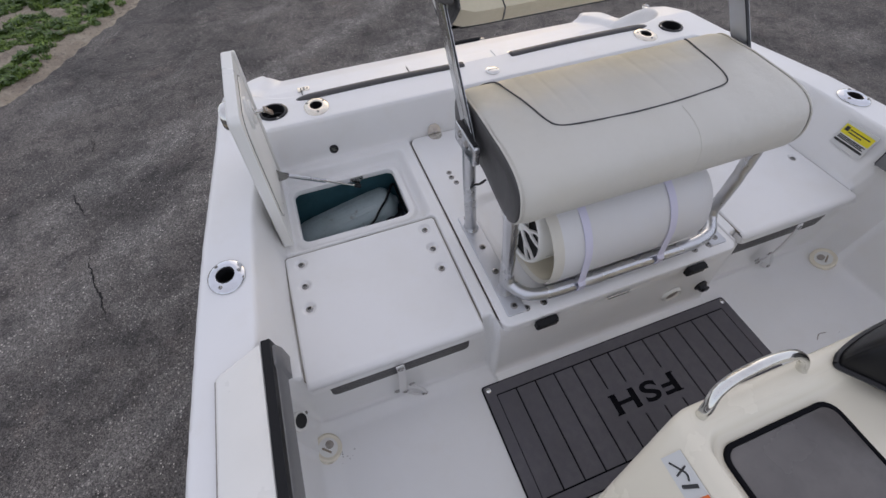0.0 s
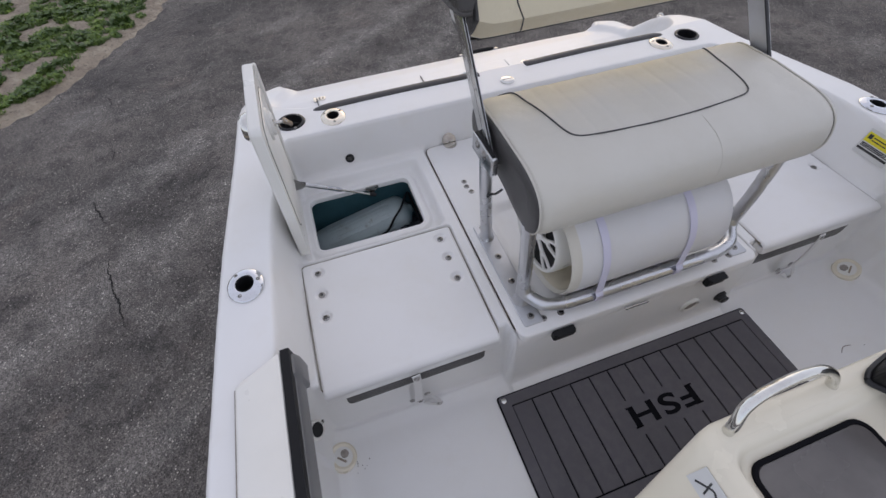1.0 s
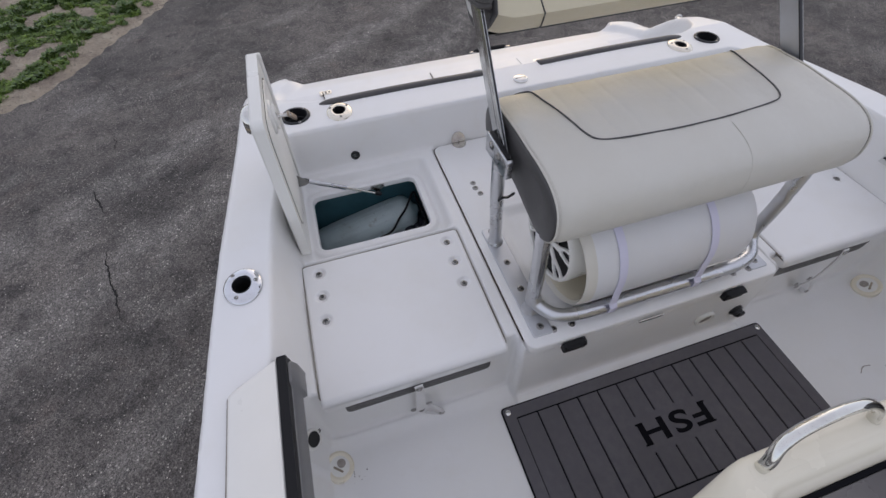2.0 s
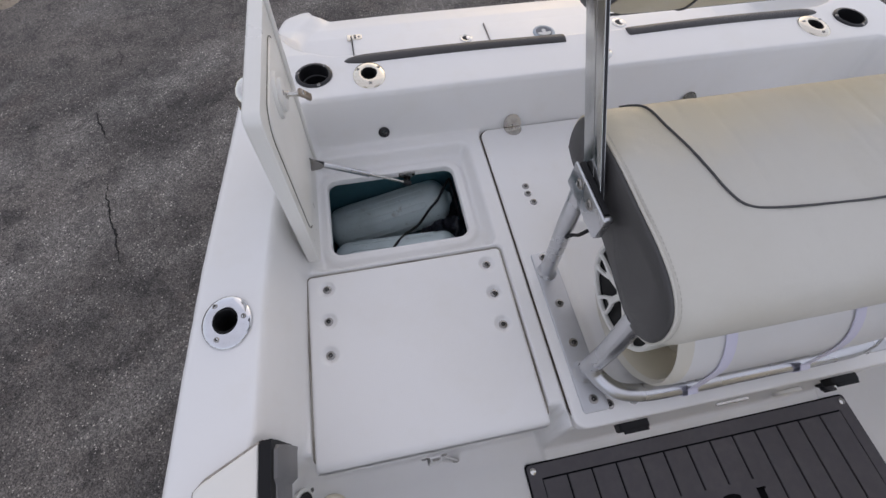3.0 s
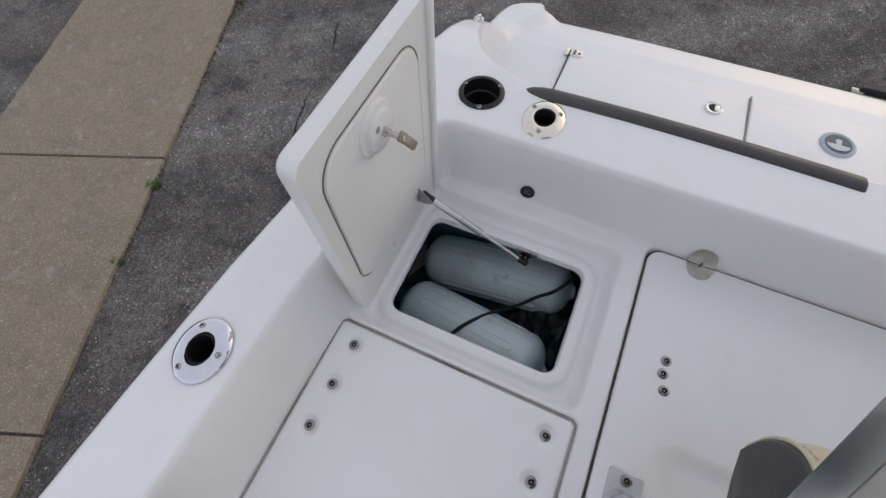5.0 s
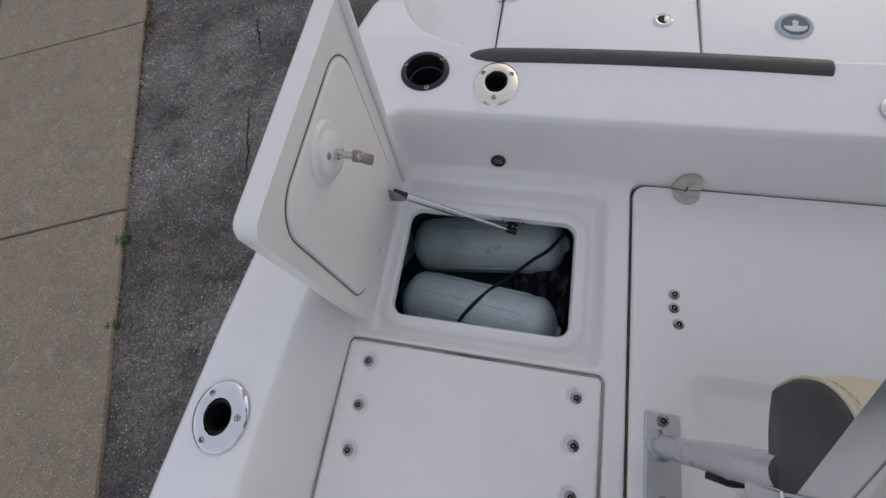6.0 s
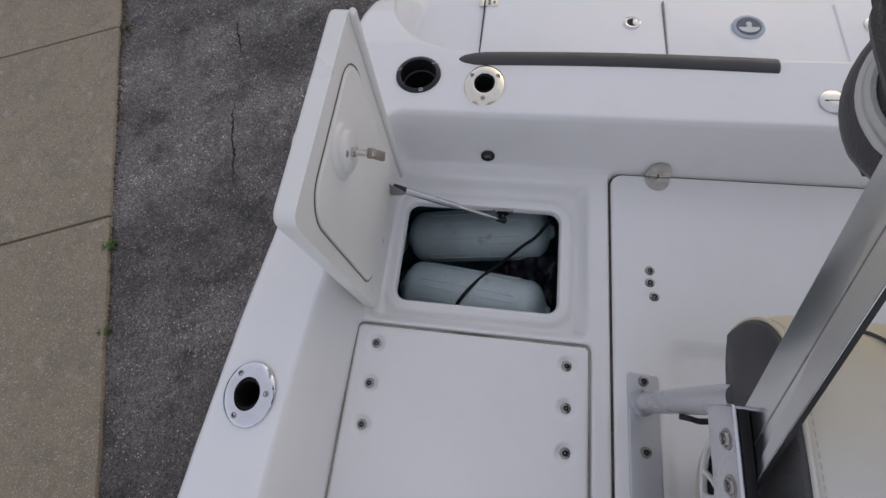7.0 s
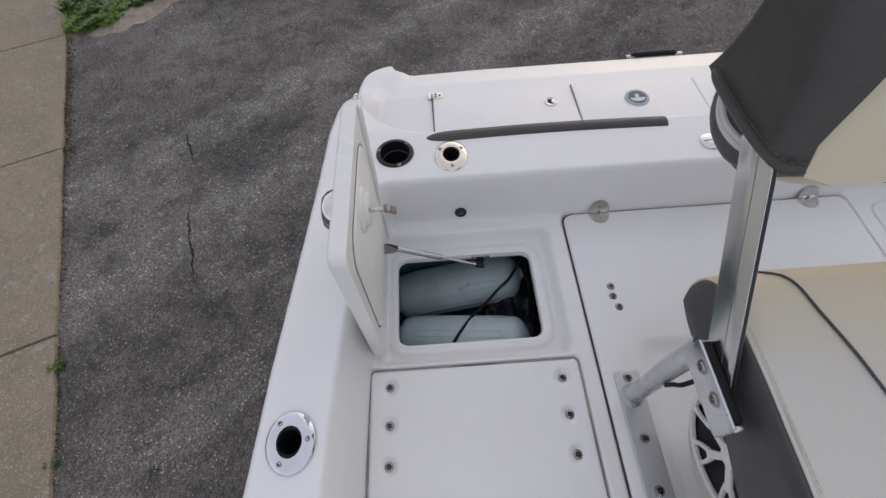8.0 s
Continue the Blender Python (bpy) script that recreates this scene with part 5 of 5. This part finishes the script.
rings = []
for i in range(25):
    t = i / 24
    e = min(t, 1 - t)
    rings.append(back_ring(-0.395 + 0.80 * t, 0.012 * max(0, 1 - e / 0.06) ** 2))
back = part("backrest", loft(rings), vinyl, post, "light grey and charcoal vinyl backrest cushion", angle=60)
for s in (1, -1):
    mx = lambda x: x if s > 0 else 2 * SEAT_MID - x
    rings = [mixed_ring(mx(-0.388), -0.003, 0.013), mixed_ring(mx(-0.397), 0.003, 0.014), mixed_ring(mx(-0.402), 0.011, 0.017), back_ring(mx(-0.404), 0.022), back_ring(mx(-0.405), 0.07)]
    part("end_panel", loft(rings, False, True), vinyl_dark, back, "charcoal vinyl end panel", angle=60)
    pts = [p for p in back_ring(mx(-0.406), 0.040) if p[1] > -0.40]
    pts.sort(key=lambda p: math.atan2(p[2] - BMID.z, p[1] - BMID.y))
    part("piping", tube(pts, 0.0045, 8), piping_white, back)
    pts = [p for p in back_ring(mx(-0.406), 0.049) if p[1] > -0.40]
    pts.sort(key=lambda p: math.atan2(p[2] - BMID.z, p[1] - BMID.y))
    part("piping", tube(pts, 0.0045, 8), piping_white, back)
    rear = [p for p in back_ring(0, -0.0025) if p[1] > -0.395 and p[2] < 0.90]
    rear.sort(key=lambda p: math.atan2(p[2] - BMID.z, p[1] - BMID.y))
    if s > 0:
        part("rear_panel", loft([[(x, p[1], p[2]) for p in rear] for x in np.linspace(-0.388, 0.398, 9)], False, False, closed=False), vinyl_dark, back, "charcoal vinyl back panel", angle=60)
    rings = [back_ring(mx(x), -0.006 - 0.004 * math.sin((x + 0.4) * 40)) for x in np.linspace(-0.08, -0.40, 17)]
    rings += [back_ring(mx(-0.425), -0.003), back_ring(mx(-0.436), 0.006), back_ring(mx(-0.442), 0.02), back_ring(mx(-0.443), 0.045)]
    bm = loft(rings, False, True)
    bmesh.ops.bisect_plane(bm, geom=bm.verts[:] + bm.edges[:] + bm.faces[:], plane_co=(mx(-0.413), -0.47, 0.700), plane_no=(s * 0.93, 0.0, -0.367), clear_outer=True)
    bmesh.ops.bisect_plane(bm, geom=bm.verts[:] + bm.edges[:] + bm.faces[:], plane_co=(mx(-0.43), -0.4, 0.696), plane_no=(0, 0, -1), clear_outer=True)
    part("end_sleeve", bm, vinyl_black, back, "black vinyl slip sleeve over the end", angle=60)
    hem_pts = smooth_path([(mx(-0.428), -0.284, 0.700), (mx(-0.4440), -0.315, 0.699), (mx(-0.4445), -0.40, 0.699), (mx(-0.438), -0.455, 0.700), (mx(-0.425), -0.470, 0.702), (mx(-0.417), -0.473, 0.705)], 6)
    part("hem", tube(hem_pts, 0.006, 8), vinyl_black, back)
    part("stitching", dashes([p + Vector((-0.0015 * s, 0, 0.009)) for p in hem_pts], 0.0007), thread_dark, back, "tan stitches above the hem")
# dark piping along the backrest's lower edge and round its inset
low = min(bsec, key=lambda p: p.z)
nose = min(bsec, key=lambda p: abs(p.y + 0.405) + (10 if p.z > 0.65 else 0))
part("edge_piping", tube([(x, nose.y - 0.0005, nose.z - 0.001) for x in np.linspace(-0.37, 0.38, 12)], 0.0022, 6), piping, back)
front = sorted([p for p in bsec if p.y < low.y and p.z < 0.90], key=lambda p: p.z)
for s in (1, -1):
    pts = []
    for p in front:
        x = -0.262 - 0.4 * (min(p.z, 0.71) - 0.612)
        q = p - (p - BMID).normalized() * -0.0012
        pts.append((x if s > 0 else 2 * SEAT_MID - x, q.y, q.z))
    part("inset_piping", tube(pts, 0.0019, 6), piping, back)

# ---- tube speaker strapped below the seat ----
AX = Matrix.Translation((0, -0.752, 0.141)) @ pose(0, 0, 0, 0, 90, 0)
GX = Matrix.Translation((0, -0.716, 0.154)) @ pose(0, 0, 0, 0, 90, 0)
pod = thing("tube_speaker", (0, 0, 0), "cream tubular loudspeaker strapped to the foot rail under the seat", "speaker")
RT = 0.160
part("hem", lathe([(RT - 0.012, -0.272), (RT - 0.006, -0.287), (RT, -0.279), (RT + 0.001, -0.258)], 64, AX, cap0=False, cap1=False), vinyl_cream, pod, "yellowed cream hem of the tube")
part("wrap", lathe([(RT + 0.001, -0.258), (RT + 0.0016, -0.256), (RT + 0.0016, 0.19), (RT, 0.225), (RT - 0.02, 0.25), (0.06, 0.263), (0.001, 0.265)], 64, AX, cap0=False), vinyl_pale, pod, "pale grey-white vinyl wrap of the tube")
part("inner_wall", lathe([(RT - 0.012, -0.273), (RT - 0.016, -0.24), (RT - 0.018, -0.16), (0.001, -0.16)], 64, AX, cap0=False), cream_gel, pod)
part("driver", lathe([(0.118, -0.17), (0.118, -0.284), (0.108, -0.281), (0.060, -0.262), (0.030, -0.268), (0.001, -0.270)], 48, GX), hole_black, pod, "black speaker cone")
grille = part("grille", lathe([(0.121, -0.17), (0.126, -0.284), (0.125, -0.293), (0.1225, -0.297), (0.1165, -0.297), (0.1145, -0.295), (0.114, -0.288)], 56, GX, cap0=False, cap1=False), lid_white, pod, "white speaker rim with slotted white spokes")
FACE_OUT = GX @ pose(0, 0, 0, 180, 0, 0)
polar = lambda r, a: (r * math.cos(a), -r * math.sin(a))
for k in range(6):
    a0 = 1.22 + math.pi * k / 3
    part("spoke", strip([polar(0.012 + 0.060 * i / 4, a0) for i in range(5)], lambda t: 0.0145 + 0.004 * t * t, 0.289, 0.2955, bmesh.new(), FACE_OUT), lid_white, grille, "white plastic spoke")
    for q in (-1, 1):
        path = [polar(0.064 + 0.053 * t, a0 + q * (0.10 + 0.06 * math.sin(math.pi * t) + 0.07 * t ** 2)) for t in np.linspace(0, 1, 10)]
        part("spoke", strip(path, lambda t: 0.0076 + 0.007 * t ** 6 + 0.003 * (1 - t) ** 3, 0.289, 0.2958, bmesh.new(), FACE_OUT), lid_white, grille, "white plastic spoke")
part("hub", lathe([(0.024, -0.275), (0.024, -0.291), (0.020, -0.296), (0.012, -0.294), (0.001, -0.292)], 28, GX), lid_white, grille)
for x in (-0.186, 0.090):
    ring = []
    for i in range(45):
        a = 2 * math.pi * i / 44
        y, z = -0.752 + (RT + 0.004) * math.cos(a), 0.141 + (RT + 0.004) * math.sin(a)
        if math.sin(a) < 0.1 and math.cos(a) < -0.2:
            f = min(1, (-math.cos(a) - 0.2) * 1.6)
            y, z = y + (-0.936 - y) * f * (0.9 if math.sin(a) < -0.05 else 0.4), z + (0.030 - z) * f * 0.6
        ring.append((y, z))
    bm = loft([[(x - 0.0115, y, z), (x + 0.0115, y, z), (x + 0.0115, y - 0.0015, z + 0.0015), (x - 0.0115, y - 0.0015, z + 0.0015)] for y, z in ring], False, False)
    part("strap", bm, strap_mat, pod, "pale webbing strap")

# ---- fenders and cord in the locker ----


def fender(at, turn, dip, length, radius):
    f = thing("fender", Matrix.Translation(at) @ pose(0, 0, 0, 0, dip, turn), "grubby pale blue-grey inflatable boat fender lying in the locker", "fender", "fenders in the locker")
    prof = [(0.012, -length / 2 - 0.016), (0.018, -length / 2 - 0.014), (0.022, -length / 2 - 0.006)]
    for a in np.linspace(80, 0, 8):
        prof.append((radius * max(0.3, math.cos(radians(a))), -length / 2 + 0.05 - 0.055 * math.sin(radians(a))))
    prof += [(radius * 1.01, 0)]
    for a in np.linspace(0, 80, 8):
        prof.append((radius * max(0.3, math.cos(radians(a))), length / 2 - 0.05 + 0.055 * math.sin(radians(a))))
    prof += [(0.022, length / 2 + 0.006), (0.018, length / 2 + 0.014), (0.012, length / 2 + 0.016)]
    part("body", lathe(prof, 40, pose(0, 0, 0, 0, 90, 0)), fender_mat, f)
    for k in range(10):
        a = 2 * math.pi * (k + 0.5) / 10
        w, L = 0.010, length * 0.30
        pts = []
        for u in np.linspace(0, 2 * math.pi, 25):
            px = (L * (1 if math.cos(u) > 0 else -1)) + w * math.cos(u)
            aa = a + (w * math.sin(u)) / radius
            pts.append((px, (radius + 0.0006) * math.cos(aa), (radius + 0.0006) * math.sin(aa)))
        part("rib", tube(pts, 0.0016, 5), fender_mat, f)
    return f


fender((-0.770, -0.099, -0.308), 2.6, -11.7, 0.450, 0.083)
fender((-0.768, -0.323, -0.256), -8.7, -11.0, 0.425, 0.083)
bag = thing("bag", (-0.58, -0.225, -0.50), "crumpled dark navy bag at the bottom of the locker", "bag")
bm = bmesh.new()
bmesh.ops.create_icosphere(bm, subdivisions=5, radius=1.0)
for v in bm.verts:
    fold = 0.16 * noise.noise(v.co * 2.1) + 0.10 * abs(noise.noise(v.co * 5.0)) + 0.03 * noise.noise(v.co * 11)
    v.co = Vector((v.co.x * 0.095, v.co.y * 0.15, max(v.co.z, -0.85) * 0.13 + 0.11)) * (1 + fold)
part("cloth", bm, bag_navy, bag, angle=60)
cord = thing("cord", (0, 0, 0), "thin black cord lying over the fenders", "cord")
part("line", tube(smooth_path([(-0.530, -0.050, -0.230), (-0.540, -0.060, -0.190), (-0.560, -0.092, -0.174), (-0.595, -0.137, -0.194), (-0.632, -0.160, -0.221), (-0.670, -0.190, -0.250), (-0.706, -0.232, -0.222), (-0.728, -0.257, -0.199), (-0.770, -0.315, -0.167), (-0.802, -0.360, -0.182), (-0.820, -0.40, -0.23), (-0.86, -0.41, -0.34)], 8), 0.0048, 8), rope_mat, cord)
part("line", tube(smooth_path([(-0.530, -0.050, -0.230), (-0.515, -0.16, -0.30), (-0.520, -0.30, -0.30), (-0.545, -0.385, -0.27), (-0.56, -0.42, -0.31)], 8), 0.0055, 8), rope_mat, cord)
part("line", tube(smooth_path([(-1.000, -0.39, -0.33), (-1.005, -0.34, -0.27), (-1.010, -0.27, -0.27), (-0.99, -0.22, -0.34)], 8), 0.008, 8), rope_mat, cord)

# ---- console corner ----
console = thing("console", (0, 0, SOLE), "cream white helm console with a smoked panel and grab rail", "console")
console.matrix_basis = Matrix()
rings = []
for left, aft, z in ((-0.57, -1.470, SOLE), (-0.545, -1.440, 0.0), (-0.492, -1.405, 0.20), (-0.410, -1.364, 0.345), (-0.386, -1.353, 0.378), (-0.374, -1.350, 0.394), (-0.364, -1.354, 0.401), (-0.354, -1.362, 0.402)):
    rings.append(rrect(left, 0.62, -2.1, aft, 0.035, z, 8))
for left, aft, z in ((-0.350, -1.388, 0.402), (-0.347, -1.396, 0.398), (-0.344, -1.404, 0.388), (-0.341, -1.411, 0.381), (-0.338, -1.420, 0.379)):
    rings.append(rrect(left, 0.60, -2.05, aft, 0.035, z, 8))
part("body", loft(rings, False, True), cream_gel, console, angle=50)
part("rail_plinth", slab(-0.352, 0.02, -1.392, -1.352, 0.018, 0.380, 0.4035, 0.012), cream_gel, console)
rings = [rrect(-0.328, -0.092, -1.98, -1.4195, 0.028, 0.377, 8), rrect(-0.328, -0.092, -1.98, -1.4195, 0.028, 0.3835, 8), rrect(-0.326, -0.094, -1.977, -1.4215, 0.026, 0.3855, 8), rrect(-0.3215, -0.0985, -1.9705, -1.4265, 0.023, 0.385, 8), rrect(-0.3205, -0.0995, -1.9695, -1.4275, 0.023, 0.38, 8)]
part("gasket", loft(rings, False, False), mat_black, console, "black rubber gasket round the panel")
part("panel", slab(-0.3205, -0.0995, -1.9705, -1.4275, 0.022, 0.375, 0.3835, 0.0015), smoked, console, "smoked grey-brown acrylic panel")
rail = [(-0.328, -1.370, 0.398), (-0.325, -1.366, 0.424), (-0.312, -1.354, 0.449), (-0.285, -1.347, 0.465), (-0.240, -1.344, 0.470), (-0.193, -1.344, 0.466), (-0.150, -1.348, 0.454), (-0.122, -1.358, 0.430), (-0.111, -1.369, 0.398)]
part("grab_rail", tube(smooth_path(rail, 8), 0.0092, 20), chrome, console, "polished stainless grab rail")
cover = thing("black_cover", (0.155, -1.44, 0.402), "black vinyl domed cover on the console", "cover")
rings = []
edge = smooth_path([(-0.206, 0.058, 0), (-0.206, 0.050, 0), (-0.184, 0.020, 0), (-0.158, -0.016, 0), (-0.095, -0.085, 0), (0.03, -0.118, 0), (0.20, -0.112, 0), (0.28, 0.0, 0), (0.24, 0.08, 0), (0.05, 0.086, 0), (-0.10, 0.082, 0), (-0.18, 0.070, 0), (-0.206, 0.058, 0)], 7)[:-1]
for k in range(21):
    h = math.sin(radians(90 * k / 20))
    c = max(0.03, (1 - h ** 2.6) ** (1 / 2.2))
    rings.append([(0.02 + (p.x - 0.02) * c, p.y * c, 0.004 + 0.150 * h) for p in edge])
part("shell", loft(rings), cover_black, cover, angle=60)
part("hem", tube([(p.x * 1.015, p.y * 1.015, 0.006) for p in edge] + [(edge[0].x * 1.015, edge[0].y * 1.015, 0.006)], 0.005, 8), black_plastic, cover)
tag = thing("safety_label", Matrix.Translation((-0.3945, -1.430, 0.3688)) @ pose(0, 0, 0, 0, -54, 0) @ pose(0, 0, 0, 0, 0, 180), "small white and orange safety label on the console", "label")
part("sheet", box(-0.019, 0.019, -0.03, 0.06, 0, 0.0012), label_paper, tag)
part("pictogram", tube(smooth_path([(0.010, -0.02, 0.0015), (0.002, -0.010, 0.0015), (-0.006, 0.002, 0.0015), (-0.003, 0.012, 0.0015)], 5), 0.0017, 6), label_black, tag)
part("pictogram", tube([(-0.011, -0.008, 0.0015), (0.010, 0.0, 0.0015)], 0.0015, 6), label_black, tag)
part("pictogram", tube([(0.012, 0.016, 0.0015), (-0.012, 0.022, 0.0015)], 0.003, 6), label_black, tag)
part("orange_band", box(-0.018, 0.018, 0.036, 0.058, 0.0012, 0.002), label_orange, tag)

# ---- floor mat ----
fmat = thing("floor_mat", (0, 0, SOLE), "charcoal foam plank mat with black seams on the cockpit sole", "mat")
MX0, MX1, MY0, MY1 = -0.514, 0.504, -1.406, -0.997
part("base", slab(MX0, MX1, MY0, MY1, 0.012, 0.001, 0.007, 0.002), mat_black, fmat)
B = 0.040
part("border", loft([rrect(MX0 + 0.004, MX1 - 0.004, MY0 + 0.004, MY1 - 0.004, 0.010, 0.006), rrect(MX0 + 0.005, MX1 - 0.005, MY0 + 0.005, MY1 - 0.005, 0.010, 0.0105),
                     rrect(MX0 + B, MX1 - B, MY0 + B, MY1 - B, 0.002, 0.0105), rrect(MX0 + B, MX1 - B, MY0 + B, MY1 - B, 0.002, 0.006)], False, False), teak_grey, fmat)
N = 13
w = (MX1 - MX0 - 2 * B) / N
bm = box(-w / 2 + 0.0026, w / 2 - 0.0026, MY0 + B + 0.0045, MY1 - B - 0.0045, 0.006, 0.0105, 0.0008, 1)
first = part("plank", bm, teak_grey, fmat)
first.location = (MX0 + B + w / 2, 0, 0)
for i in range(1, N):
    part("plank", first.data, teak_grey, fmat).location = (MX0 + B + w * (i + 0.5), 0, 0)
part("lettering_panel", box(-0.160, 0.150, -1.262, -1.152, 0.0075, 0.0108), teak_grey, fmat)
curve = bpy.data.curves.new("letters", "FONT")
curve.body, curve.size, curve.extrude, curve.offset = "FSH", 0.090, 0.0008, 0.0020
curve.align_x, curve.align_y, curve.space_character = "CENTER", "CENTER", 1.15
ob = bpy.data.objects.new("letters", curve)
scene.collection.objects.link(ob)
bpy.context.view_layer.update()
me = bpy.data.meshes.new_from_object(ob)
bpy.data.objects.remove(ob)
me.materials.clear()
letters = part("lettering", me, mat_black, fmat, "black letters FSH")
letters.matrix_basis = Matrix.Translation((-0.003, -1.203, 0.0114)) @ pose(0, 0, 0, 0, 0, 180)
co = np.array([v.co for v in me.vertices])
span = 0.245 / (co[:, 0].max() - co[:, 0].min())
me.transform(Matrix.Diagonal((span, 1.0, 1.0, 1.0)))
lo, hi = co[:, 0].min() * span, co[:, 0].max() * span
bottom, top = co[:, 1].min(), co[:, 1].max()
for x, y in ((lo + 0.007, bottom + 0.003), (lo + 0.007, top - 0.002), (hi - 0.008, bottom + 0.003), (hi - 0.008, top - 0.002)):
    part("serif", box(x - 0.013, x + 0.013, y - 0.0025, y + 0.0025, -0.0006, 0.0008), mat_black, letters)
for x, y in ((MX0 + 0.02, MY1 - 0.02), (MX1 - 0.02, MY1 - 0.02)):
    part("snap", lathe([(0.009, 0), (0.009, 0.002), (0.006, 0.004), (0.001, 0.004)], 16), chrome, fmat).location = (x, y, 0.0105)
